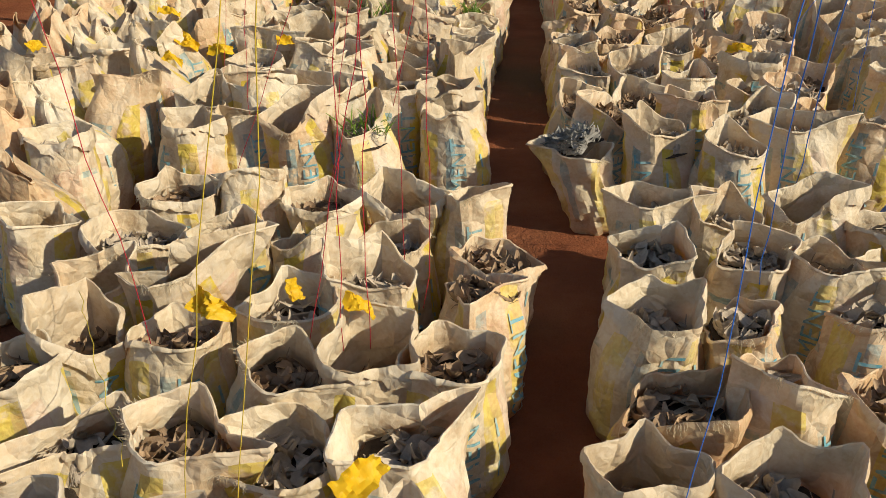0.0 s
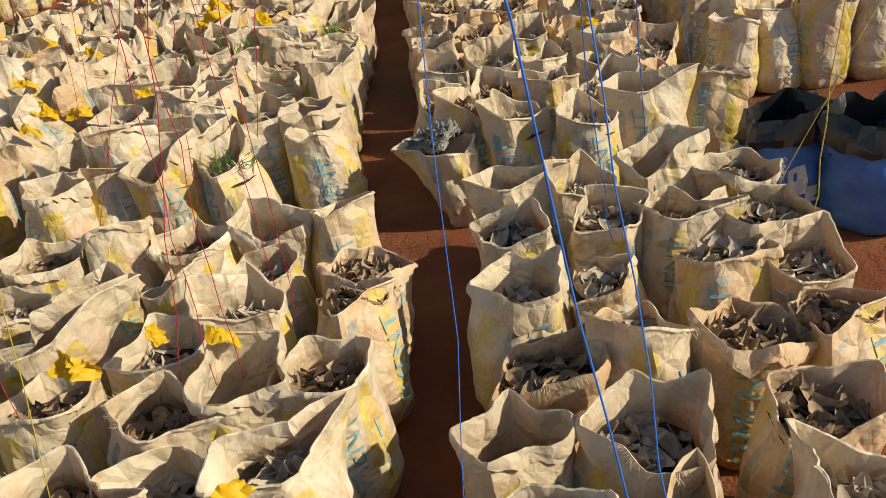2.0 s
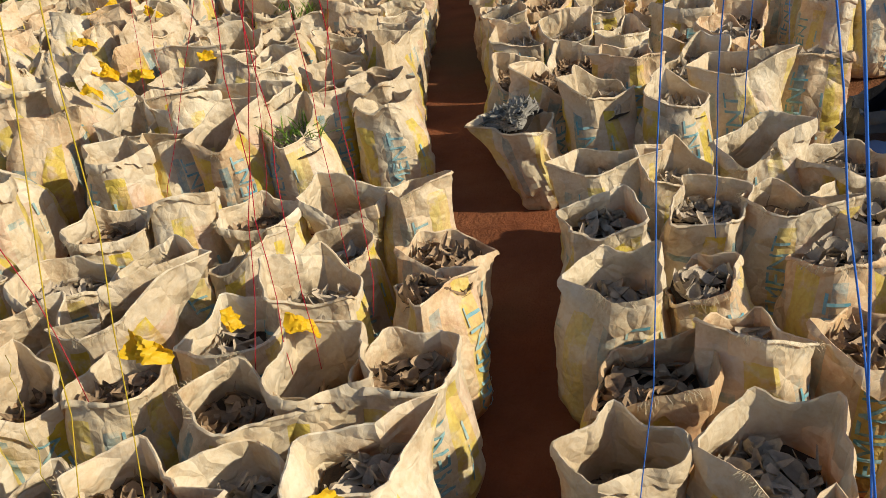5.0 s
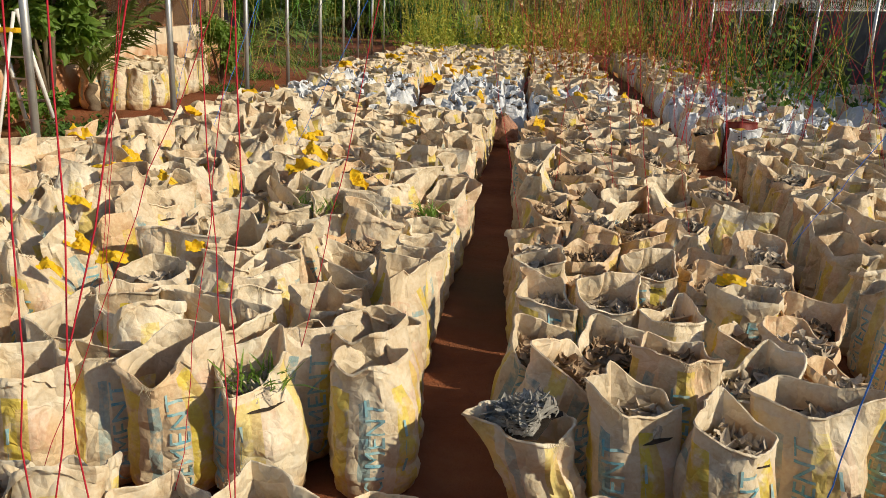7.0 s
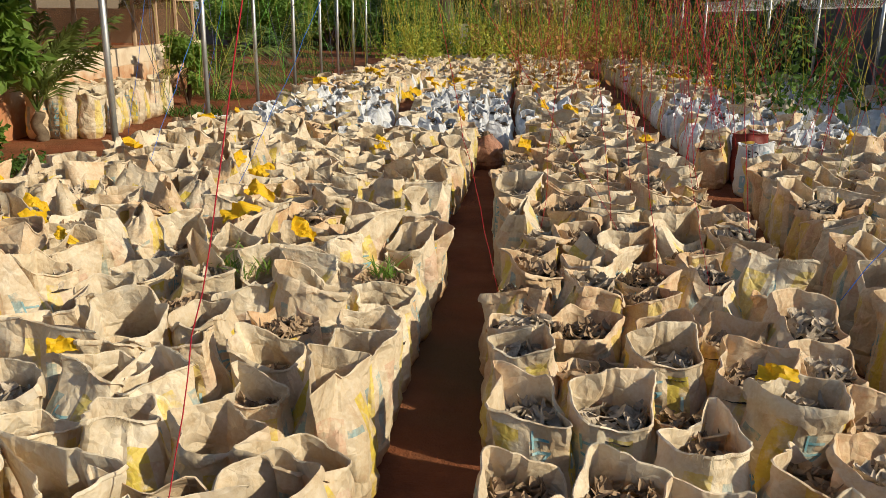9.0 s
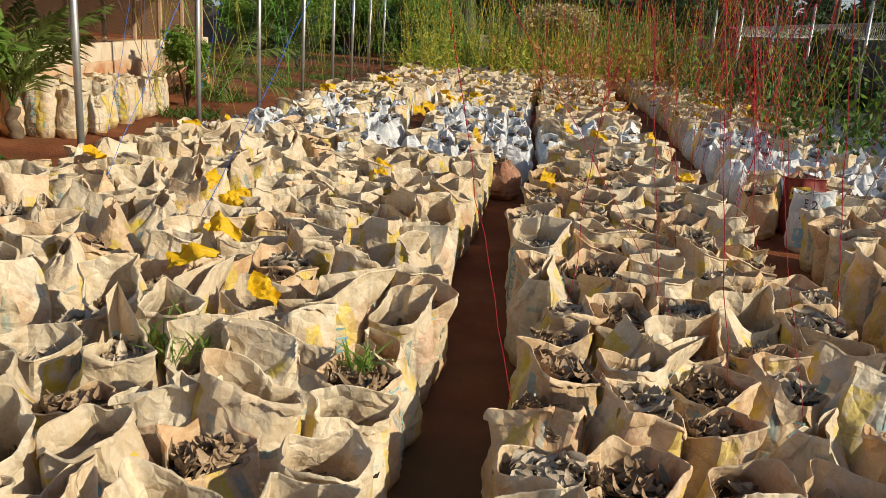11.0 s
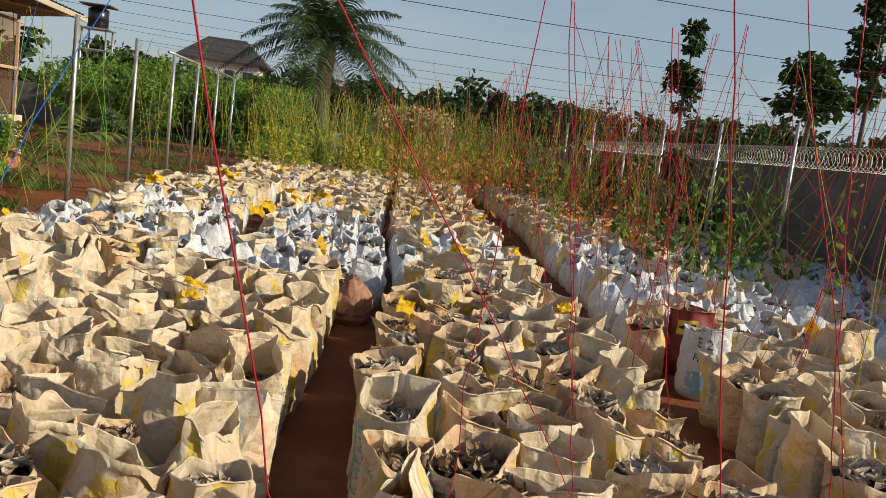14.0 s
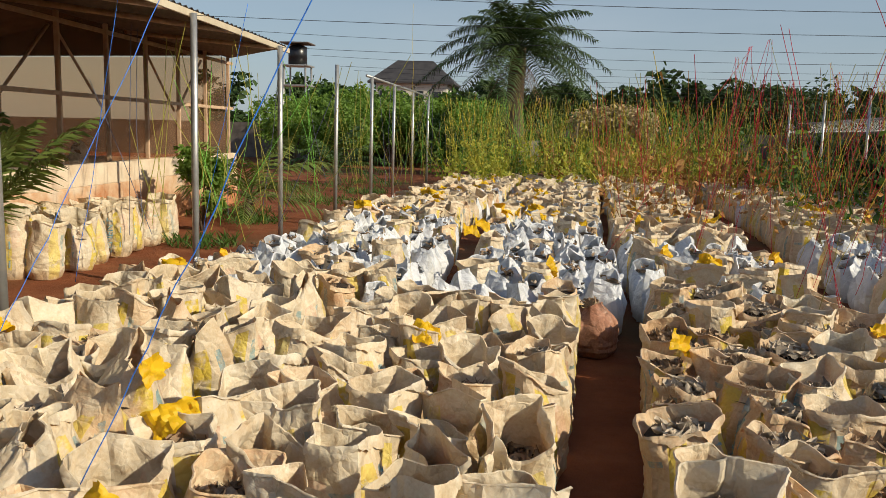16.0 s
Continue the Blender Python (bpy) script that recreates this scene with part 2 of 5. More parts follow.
GREEN_D = simple("dark_foliage", (0.036, 0.072, 0.02), (0.075, 0.13, 0.036), 0.8, 0.7, rand=0.5, through_light=0.2)
PALM_G = simple("palm_green", (0.06, 0.12, 0.028), (0.12, 0.19, 0.045), 3, 0.5, rand=0.4, through_light=0.2)
BARK = simple("bark", (0.10, 0.07, 0.045), (0.20, 0.15, 0.10), 12, 0.9, 0.6)
STRAW = simple("dried_straw", (0.42, 0.31, 0.16), (0.66, 0.52, 0.30), 14, 0.85, 0.3, rand=0.4)


def string_mat(name, c):
    return simple(name, c, tuple(min(1, 1.25 * x) for x in c), 60, 0.5, through_light=0.15)


RED_S = string_mat("red_twine", (0.50, 0.025, 0.045))
BLUE_S = string_mat("blue_twine", (0.05, 0.22, 0.80))
YEL_S = string_mat("yellow_twine", (0.62, 0.48, 0.05))
OLIVE_S = string_mat("olive_twine", (0.30, 0.28, 0.05))
GRN_S = string_mat("green_twine", (0.16, 0.42, 0.06))
GREY_S = string_mat("grey_twine", (0.10, 0.10, 0.14))

STRAW_PALE = simple("pale_thread", (0.55, 0.43, 0.26), (0.72, 0.60, 0.40), 40, 0.7)

# ground: red laterite in uneven tones, with broad darker brown patches at random
g = Mat("red_laterite", 0.95, spec=0.15)
gc = g.coords("Object")
c = g.ramp(g.noise(1.3, 8.0, gc, 0.65), (0.30, (0.16, 0.049, 0.022)), (0.52, (0.25, 0.085, 0.038)), (0.75, (0.35, 0.145, 0.07)))
c = g.mix(g.ramp(g.noise(0.22, 5.0, gc), (0.52, (0, 0, 0)), (0.62, (0.8, 0.8, 0.8))), c, (0.13, 0.085, 0.040))
g.color(c)
g.bump(g.math("ADD", g.noise(14.0, 8.0, gc), g.math("MULTIPLY", g.noise(90.0, 4.0, gc), 0.35)), 0.7, 0.04)
LATERITE = g.m
w = Mat("stained_white_render", 0.9)
wc = w.coords("Object")
ws = w.node("ShaderNodeSeparateXYZ")
w.link(wc, ws.inputs[0])
mud = w.math("ADD", w.math("MULTIPLY", ws.outputs[2], -1.2), w.math("MULTIPLY", w.noise(2.5, 6.0, wc), 2.2))
cw = w.ramp(mud, (0.0, (0.70, 0.57, 0.43)), (0.30, (0.64, 0.43, 0.27)), (0.75, (0.50, 0.22, 0.10)))
w.color(cw)
w.bump(w.noise(20, 6.0, wc), 0.4, 0.02)
RENDER_W = w.m
BLOCK = simple("grey_sandcrete", (0.12, 0.10, 0.085), (0.22, 0.185, 0.155), 2.5, 0.92, 0.6, dist=0.02)

# ---- ground ----
def ground():
    n, size = 90, 50.0
    verts, faces = [], []
    xs = [-18 + 36 * i / n for i in range(n + 1)]
    ys = [-4 + 44 * j / n for j in range(n + 1)]
    xs = [-3000, -400, -60] + xs + [60, 400, 3000]
    ys = [-3000, -400, -40] + ys + [100, 400, 4500]
    for y in ys:
        for x in xs:
            z = 0.022 * noise.noise((x * 1.7, y * 1.7, 3)) + 0.012 * noise.noise((x * 5, y * 5, 8)) if abs(x) < 18 and -4 < y < 40 else 0
            verts.append((x, y, z))
    k = len(xs)
    for j in range(len(ys) - 1):
        for i in range(k - 1):
            faces.append((j * k + i, j * k + i + 1, (j + 1) * k + i + 1, (j + 1) * k + i))
    ob = new("ground", mesh_of("ground", verts, faces, [LATERITE]))
    tagged(ob, "bare red laterite earth, trodden between sack beds", "ground", kind="structure")


ground()


# ---- sacks ----
class SackShape:
    """The surface of one filled sack: a firm body, slack cloth above the soil and a turned-down rim."""

    def __init__(self, seed, height=0.50, radius=0.150, flare=1.0, slack=1.0, lean=0.03, fill=0.66, crumple=1.0, shut=0.0, slit=0.0):
        r = random.Random(seed)
        self.spread = 0.84 * max(1.0, flare)
        self.r, self.h, self.rad, self.fill, self.crumple, self.shut, self.slit = r, height, radius, fill, crumple, shut, slit
        self.axis = r.uniform(0, 3.14)
        self.off = (r.uniform(-lean, lean), r.uniform(-lean, lean))
        self.sq = r.uniform(2.1, 2.9)
        self.ax, self.ay = radius * r.uniform(0.98, 1.08), radius * r.uniform(0.90, 1.0)
        self.tw = r.uniform(-.2, .2)
        self.nz = r.uniform(0, 100)
        self.waist = r.uniform(0.94, 1.03)
        self.dents = [(r.uniform(0, 6.28), r.uniform(0.72, 0.95), r.uniform(0.25, 0.5), r.uniform(-0.030, 0.014) * slack) for _ in range(4)]
        # the mouth: a few soft corners with cloth hanging between them, smoothed into a table
        m = r.choice((3, 4, 4, 4, 5, 5, 6))
        a0 = r.uniform(0, 6.28)
        ang = [a0 + (i + r.uniform(-.26, .26)) * 2 * math.pi / m for i in range(m)]
        rad = [radius * flare * r.uniform(0.96, 1.20) for _ in range(m)]
        top = [height + slack * r.uniform(-0.020, 0.022) for _ in range(m)]
        sag = [slack * r.choice((0.0, 0.004, 0.008, 0.016, 0.036)) for _ in range(m)]
        bow = [r.choice((0.10, 0.06, 0.03, 0.0, 0.0, -0.06, -0.16)) for _ in range(m)]
        if r.random() < 0.45:
            rad[r.randrange(m)] *= r.uniform(0.62, 0.78)
        if r.random() < 0.28:
            i = r.randrange(m)
            rad[i] *= 1.08
            top[i] += 0.034 * slack
        phi, dip = r.uniform(0, 6.28), r.uniform(0.004, 0.060) * slack
        n, raw = 128, []
        for k in range(n):
            t = a0 + 2 * math.pi * k / n
            i = max((j for j in range(m) if ang[j] <= t), default=m - 1)
            a, b = ang[i], ang[(i + 1) % m] + (2 * math.pi if i == m - 1 else 0)
            if t < a:
                t += 2 * math.pi
            f = min(1, max(0, (t - a) / (b - a)))
            pa = Vector((math.cos(a), math.sin(a))) * rad[i]
            pb = Vector((math.cos(b), math.sin(b))) * rad[(i + 1) % m]
            d = Vector((math.cos(t), math.sin(t)))
            den = d.x * (pb.y - pa.y) - d.y * (pb.x - pa.x)
            chord = (pa.x * (pb.y - pa.y) - pa.y * (pb.x - pa.x)) / den if abs(den) > 1e-6 else rad[i]
            rr = chord * (1 + bow[i] * math.sin(math.pi * f))
            hh = top[i] + (top[(i + 1) % m] - top[i]) * f - sag[i] * math.sin(math.pi * f) + dip * math.cos(t - phi)
            raw.append((rr, hh))
        soft = r.choice((0, 1, 1, 2, 3))
        self.a0 = a0
        self.table = []
        for k in range(n):
            q = [raw[(k + j) % n] for j in range(-soft, soft + 1)]
            t = a0 + 2 * math.pi * k / n
            wob = 0.035 * noise.noise((math.cos(t) * 2.2, math.sin(t) * 2.2, self.nz)) + 0.012 * noise.noise((math.cos(t) * 6, math.sin(t) * 6, self.nz + 4))
            self.table.append((sum(p[0] for p in q) / len(q) * (1 + wob),
                               sum(p[1] for p in q) / len(q) + 0.005 * noise.noise((math.cos(t) * 3, math.sin(t) * 3, self.nz + 9)) + 0.0015 * noise.noise((math.cos(t) * 10, math.sin(t) * 10, self.nz))))

    def body(self, th):
        c, s = math.cos(th - self.tw), math.sin(th - self.tw)
        return (abs(c / self.ax) ** self.sq + abs(s / self.ay) ** self.sq) ** (-1 / self.sq)

    def rim(self, th):
        u = ((th - self.a0) / (2 * math.pi) % 1.0) * 128
        k = int(u) % 128
        f = u - int(u)
        a, b = self.table[k], self.table[(k + 1) % 128]
        return a[0] + (b[0] - a[0]) * f, a[1] + (b[1] - a[1]) * f

    def at(self, th, s, off=0.0, up=0.0):
        """The surface at angle th, share s of the height there, pushed out by off."""
        rb = self.body(th)
        rr, hh = self.rim(th)
        w = min(1, max(0, (s - 0.56) / 0.44))
        w = w * w * (3 - 2 * w)
        belly = 0.80 + 0.20 * min(1, (s / 0.10)) ** 0.5 if s < 0.10 else 1.0 + 0.05 * math.sin(math.pi * min(1, s / 0.6))
        if s > 0.5:
            belly *= 1 + (self.waist - 1) * min(1, (s - 0.5) / 0.15)
        z = s * hh
        x, y = math.cos(th), math.sin(th)
        r = (1 - w) * rb * belly + w * rr
        gather = 0.0060 * math.sin(z * 135 + 3.0 * noise.noise((x * 2, y * 2, self.nz))) * max(0, 1 - abs(s - 0.25) / 0.27)
        cell = noise.voronoi((x * 1.3 + self.nz, y * 1.3, z * 6.5))[0]
        fold = min(0.5, cell[1] - cell[0])
        r += gather * (1 - w) + self.crumple * (0.006 * noise.noise((x * 2.0 + self.nz, y * 2.0, z * 6)) + (0.021 - 0.004 * w) * (fold - 0.22)
                                      + 0.004 * s * noise.noise((x * 4.5 + self.nz, y * 4.5, z * 18)))
        # sharp pleats running down and across from the rim
        p1 = 1 - 3.0 * abs(noise.noise((x * 1.9 + z * 2.0 + self.nz, y * 1.9 - z * 1.5, 11.0)))
        p2 = 1 - 3.2 * abs(noise.noise((x * 2.4 - z * 4.0, y * 2.4 + self.nz, z * 5.0)))
        r += self.crumple * ((1 - 0.55 * w) * (0.008 * max(0, p1) * (0.25 + s) + 0.006 * max(0, p2)))
        for ta, zs, wide, deep in self.dents:
            da = (th - ta + math.pi) % (2 * math.pi) - math.pi
            r += deep * math.exp(-(da / wide) ** 2 - ((s - zs) / 0.16) ** 2)
        if self.shut:
            # the neck is drawn together in radial pleats
            c = min(1, max(0, (s - 0.62) / 0.38)) ** 1.3 * self.shut
            r = r * (1 - 0.86 * c) + c * 0.016 * math.sin(th * 7 + self.nz + 3 * noise.noise((x * 2, y * 2, self.nz)))
            z -= 0.05 * c * (1 - self.shut * 0.5)
        r += off
        px, py = r * x, r * y
        if self.slit:
            # empty cloth above the soil pressed flat into a slit
            c = min(1, max(0, (s - 0.58) / 0.42)) ** 1.2 * self.slit
            nx, ny = -math.sin(self.axis), math.cos(self.axis)
            q, l = px * nx + py * ny, px * ny - py * nx
            bend = 0.035 * c * math.sin(l * 14 + self.nz)
            px, py = px + nx * (bend - 0.84 * c * q) + ny * 0.10 * c * l, py + ny * (bend - 0.84 * c * q) - nx * 0.10 * c * l
        return Vector((px + self.off[0] * w, py + self.off[1] * w, max(0, z + up)))

    def bag(self, n=34, cuff=0.0, rough=False):
        """(verts, faces, uvs) of the cloth; each row is (share of height, push out, lift, share of the turned-down rim)."""
        if rough:
            rows = [(s, 0.0, 0.0, 0) for s in (0, 0.08, 0.3, 0.52, 0.68, 0.84, 0.98)] + [(1.0, 0.014, -0.03, 0), (1.0, 0.004, 0.004, 0), (1.0, -0.008, -0.004, 0), (0.86, -0.012, 0, 0), (0.70, -0.012, 0, 0)]
        else:
            rows = [(s, 0.0, 0.0, 0) for s in (0, 0.03, 0.08, 0.14, 0.20, 0.26, 0.32, 0.39, 0.46, 0.53, 0.60, 0.66, 0.72, 0.78, 0.84, 0.89, 0.94, 0.985)]
            rows += [(1.0, 0.003, 0.0, 1.0), (1.0, 0.005, 0.0, 1.03), (1.0, 0.008, 0.0, 0.70), (1.0, 0.008, 0.0, 0.36), (1.0, 0.006, 0.0, 0.10), (1.0, 0.0025, 0.002, 0)]
            rows += [(1.0, -0.002, -0.001, 0), (0.95, -0.005, 0, 0), (0.89, -0.006, 0, 0), (0.82, -0.007, 0, 0), (0.74, -0.008, 0, 0), (0.65, -0.009, 0, 0), (0.50, -0.010, 0, 0)]
        verts, faces, uvs = [], [], []
        for s, o, up, q in rows:
            for k in range(n):
                th = 2 * math.pi * k / n
                if q:
                    x, y = math.cos(th), math.sin(th)
                    c = max(0.10, 0.75 + 1.5 * noise.noise((x * 1.4, y * 1.4, self.nz + 20)) + 0.35 * noise.noise((x * 9, y * 9, self.nz)))
                    drop = (0.008 + cuff) * c * q
                    flap = max(-0.002, min(1, cuff * 40) * q * (0.004 + 0.016 * noise.noise((x * 2.6, y * 2.6, self.nz + 31))) + 0.08 * cuff * q)
                    p = self.at(th, 1 - drop / self.rim(th)[1], o + flap)
                else:
                    p = self.at(th, s, o, up)
                verts.append(p)
        for j in range(len(rows) - 1):
            u0, u1 = [r[0] * self.h if j < 17 and not rough or j < 6 and rough else 0.6 for r in rows[j:j + 2]]
            for k in range(n):
                a, b = j * n + k, j * n + (k + 1) % n
                faces.append((a, b, b + n, a + n))
                uvs += [(k / n, u0), ((k + 1) / n, u0), ((k + 1) / n, u1), (k / n, u1)]
        return verts, faces, uvs

    def mulch(self, leaves=26):
        """Dark soil with broad curled dry leaves lying on it."""
        r, f = self.r, self.fill
        verts, faces, slots = [], [], []
        n = 14
        for q in (0.0, 0.5, 0.97):
            for k in range(n):
                th = 2 * math.pi * k / n
                p = self.at(th, f, -0.008)
                verts.append((p.x * q, p.y * q, self.h * f + 0.022 * noise.noise((p.x * 9 * q + self.nz, p.y * 9 * q, 1)) + 0.012 * (1 - q)))
        for j in range(2):
            for k in range(n):
                a, b = j * n + k, j * n + (k + 1) % n
                faces.append((a, b, b + n, a + n))
                slots.append(0)
        many = leaves >= 100
        for _ in range(leaves):
            th, d = r.uniform(0, 6.28), self.rad * self.spread * math.sqrt(r.random())
            c = Vector((d * math.cos(th), d * math.sin(th), self.h * f + (0.01 + 0.05 * (1 - (d / self.rad / self.spread) ** 2) if many else r.uniform(0.010, 0.036))))
            le, wi, cu = (r.uniform(0.05, 0.12), r.uniform(0.005, 0.012), r.uniform(-0.02, 0.04)) if many else (r.uniform(0.05, 0.125), r.choice((0.008, 0.012, 0.016, 0.021, 0.026)) * r.uniform(0.8, 1.2), r.uniform(-0.03, 0.045))
            tl = 0.16 if many else 0.30
            rot = Euler((r.gauss(0, tl), r.gauss(0, tl), r.uniform(0, 6.28))).to_matrix()
            curl = r.uniform(0.3, 1.5)
            k0 = len(verts)
            for i in range(5):
                u = i / 4 - 0.5
                ww = wi * (1 - 3.0 * u * u)
                for sgn, zz in ((-1, curl), (-0.4, 0.0), (0.4, 0.0), (1, curl * 0.8)):
                    p = c + rot @ Vector((u * le, sgn * ww + 0.25 * le * u * u, cu * 4 * u * u + zz * ww * 0.9))
                    q = math.hypot(p.x, p.y)
                    wall = self.at(math.atan2(p.y, p.x), min(1, max(f, p.z / self.h)), -0.02)
                    lim = min(self.rad * (self.spread + 0.06), math.hypot(wall.x, wall.y) * 0.9)
                    if q > lim:
                        p.x, p.y = p.x * lim / q, p.y * lim / q
                    verts.append(p)
            for i in range(4):
                for jj in range(3):
                    a = k0 + i * 4 + jj
                    faces.append((a, a + 1, a + 5, a + 4))
                    slots.append(1)
        return verts, faces, slots


def text_verts(body, size):
    """Flat letters of the built-in font as (verts, faces), each letter's outline filled."""
    cu = bpy.data.curves.new("letters", "FONT")
    cu.body, cu.size, cu.resolution_u = body, size, 1
    cu.align_x, cu.align_y = "CENTER", "CENTER"
    ob = bpy.data.objects.new("letters", cu)
    me = bpy.data.meshes.new_from_object(ob)
    bm = bmesh.new()
    bm.from_mesh(me)
    bmesh.ops.subdivide_edges(bm, edges=[e for e in bm.edges if e.calc_length() > size * 0.25], cuts=2)
    bmesh.ops.triangulate(bm, faces=bm.faces[:])
    bm.verts.index_update()
    out = [v.co.copy() for v in bm.verts], [tuple(v.index for v in f.verts) for f in bm.faces]
    bm.free()
    bpy.data.objects.remove(ob), bpy.data.curves.remove(cu), bpy.data.meshes.remove(me)
    return out


WORD = text_verts("CEMENT", 0.100)
BARS = joined([([(-0.10 + 0.075 * i, -0.016 + 0.008 * (i % 2), 0), (-0.04 + 0.075 * i, -0.016 + 0.008 * (i % 2), 0), (-0.04 + 0.075 * i, -0.006, 0), (-0.10 + 0.075 * i, -0.006, 0)], [(0, 1, 2, 3)]) for i in range(3)])


def print_mesh(shape, th0, piece, name):
    """Flat print laid on a sack's side, reading upwards."""
    verts = []
    for p in piece[0]:
        th = th0 - p[1] / shape.rad
        rr, hh = shape.rim(th)
        verts.append(shape.at(th, (0.225 + p[0]) / hh, 0.0035 + p[2]))
    return mesh_of(name, verts, piece[1], [PRINT_TEAL], smooth=False)


def frayed(shape, th0, span):
    """Loose threads hanging and standing along a torn stretch of the rim."""
    r, out = shape.r, []
    for _ in range(7):
        tuft = th0 + r.gauss(0, span * 0.6)
        for _ in range(7):
            th = tuft + r.gauss(0, 0.07)
            p = shape.at(th, 1.0, 0.004, 0.001)
            d = Vector((math.cos(th) * r.uniform(0.2, 1.2), math.sin(th) * r.uniform(0.2, 1.2), r.uniform(-0.9, 0.6))).normalized() * r.uniform(0.008, 0.034)
            side = Vector((-math.sin(th), math.cos(th), 0)) * 0.0006
            kink = Vector((r.uniform(-.006, .006), r.uniform(-.006, .006), 0))
            m, q = p + d * 0.5 + kink, p + d * 0.85 - kink + Vector((0, 0, -0.3 * d.length))
            e = q + Vector((kink.y, kink.x, -0.35 * d.length))
            out.append(([p - side, p + side, m + side, m - side, q + side, q - side, e], [(0, 1, 2, 3), (3, 2, 4, 5), (5, 4, 6)]))
    return mesh_of("frayed_thread", *joined(out), [STRAW_PALE], smooth=False)


class Kind:
    """One shape of sack: raw pieces for joining and shared meshes for single sacks."""

    def __init__(self, seed, mat, leaf, cuff=0.0, torn=False, leaves=62, rough_n=22, **kw):
        sh = SackShape(seed, **kw)
        r = random.Random(seed + 5)
        self.shape, self.mat, self.leaf, self.cuff = sh, mat, leaf, cuff
        self.bag = sh.bag(cuff=cuff)
        self.fillv = sh.mulch(leaves)
        self.rough = sh.bag(n=rough_n, rough=True)
        fine = sh.bag(n=54, cuff=cuff)
        self.me = mesh_of("sack", fine[0], fine[1], [mat], uvs=fine[2])
        self.me.set_sharp_from_angle(angle=radians(26))
        self.mulch = mesh_of("mulch", self.fillv[0], self.fillv[1], [SOIL_DARK, leaf], self.fillv[2])
        a = r.uniform(-2.1, -0.9)
        self.prints = None if mat == WHITE else (print_mesh(sh, a, WORD, "print"), print_mesh(sh, a + 0.62, BARS, "print_patch"))
        self.thread = frayed(sh, r.uniform(-2.6, -0.5), 0.75) if torn else None


def kinds(count, seed, mats, leaves, lo, hi, fill, **kw):
    out = []
    for i in range(count):
        r = random.Random(seed + i)
        cuff = r.choice((0.0, 0.0, 0.0, 0.015, 0.03, 0.05))
        out.append(Kind(seed * 13 + i, mats[i % len(mats)], leaves[i % len(leaves)], cuff, i % 2 == 1,
                        height=r.uniform(lo, hi), radius=r.uniform(0.143, 0.158), flare=r.uniform(0.98, 1.13),
                        lean=0.045, fill=r.uniform(*fill), **kw))
    return out


KINDS = kinds(16, 100, [TAN], [LEAF_DRY, LEAF_BROWN, LEAF_DRY], 0.47, 0.53, (0.68, 0.82), slack=1.0)
RUSTY = kinds(12, 900, [ORANGE], [LEAF_BROWN, LEAF_DRY, LEAF_BROWN], 0.43, 0.49, (0.76, 0.90), slack=1.0)
DEEP = kinds(14, 500, [TAN], [LEAF_BROWN, LEAF_DRY], 0.49, 0.55, (0.50, 0.64), slack=1.25, crumple=1.1)
FLAT = kinds(6, 1300, [TAN], [LEAF_DRY], 0.49, 0.55, (0.52, 0.60), slack=1.6, crumple=1.3, slit=0.72)
SHUT = [Kind(7000 + i, (TAN, TAN, ORANGE)[i % 3], LEAF_DRY, 0.0, True, 4, height=0.56 + 0.012 * (i % 4), radius=0.155 + 0.004 * (i % 3), flare=0.95, slack=1.2, lean=0.05, fill=0.55, crumple=1.2, **({"slit": 0.95} if i % 3 else {"shut": 0.86})) for i in range(9)]
HEAPED = [Kind(2100 + i, TAN, (LEAF_DRY, LEAF_BROWN)[i % 2], 0.0, True, 84, height=0.44 + 0.02 * i, radius=0.152, flare=1.0, slack=1.4, lean=0.03, fill=0.79 + 0.02 * (i % 3), crumple=1.3) for i in range(4)]
PLASTIC = kinds(8, 300, [WHITE, WHITE, WHITE, WHITE], [LEAF_DRY, LEAF_BROWN], 0.40, 0.48, (0.80, 0.92), slack=1.1, crumple=2.0, shut=0.40)
LABELS = ("open dusty woven cement sack filled with dry leaf mulch", "dusty tan cement sack with slack open mouth and leaf mulch",
          "rust-stained woven cement sack, open, standing on red earth", "faded cement sack with folded-back rim and dry leaf mulch",
          "crumpled white plastic sack of dark soil on red earth")
MAKING = {}


def sack(x, y, kind, turn, tilt=(0, 0), scale=1.0, single=True, far=False, heap="", z=0.0, label=""):
    m = pose(x, y, z, tilt[0], tilt[1], turn) @ Matrix.Diagonal((scale, scale, scale, 1))
    if not single:
        MAKING.setdefault(heap, []).append((kind, m, far))
        return None
    ob = new("cement_sack" if kind.mat != WHITE else "plastic_sack", kind.me)
    ob.matrix_basis = m
    text = LABELS[4] if kind.mat == WHITE else LABELS[2] if kind.mat == ORANGE else LABELS[3] if kind.cuff > 0.03 else LABELS[hash(kind.shape.nz) % 2]
    tagged(ob, label or text, "sack", "sacks standing in beds")
    tagged(part("mulch", kind.mulch, ob, "dry brown leaf strips on dark soil"), kind="stuff")
    if kind.prints:
        part("print", kind.prints[0], ob, "faded teal lettering")
        tagged(part("print_patch", kind.prints[1], ob, "faded teal bars"), kind="stuff")
    if kind.thread:
        tagged(part("frayed_thread", kind.thread, ob, "pale loose threads"), kind="stuff")
    return ob


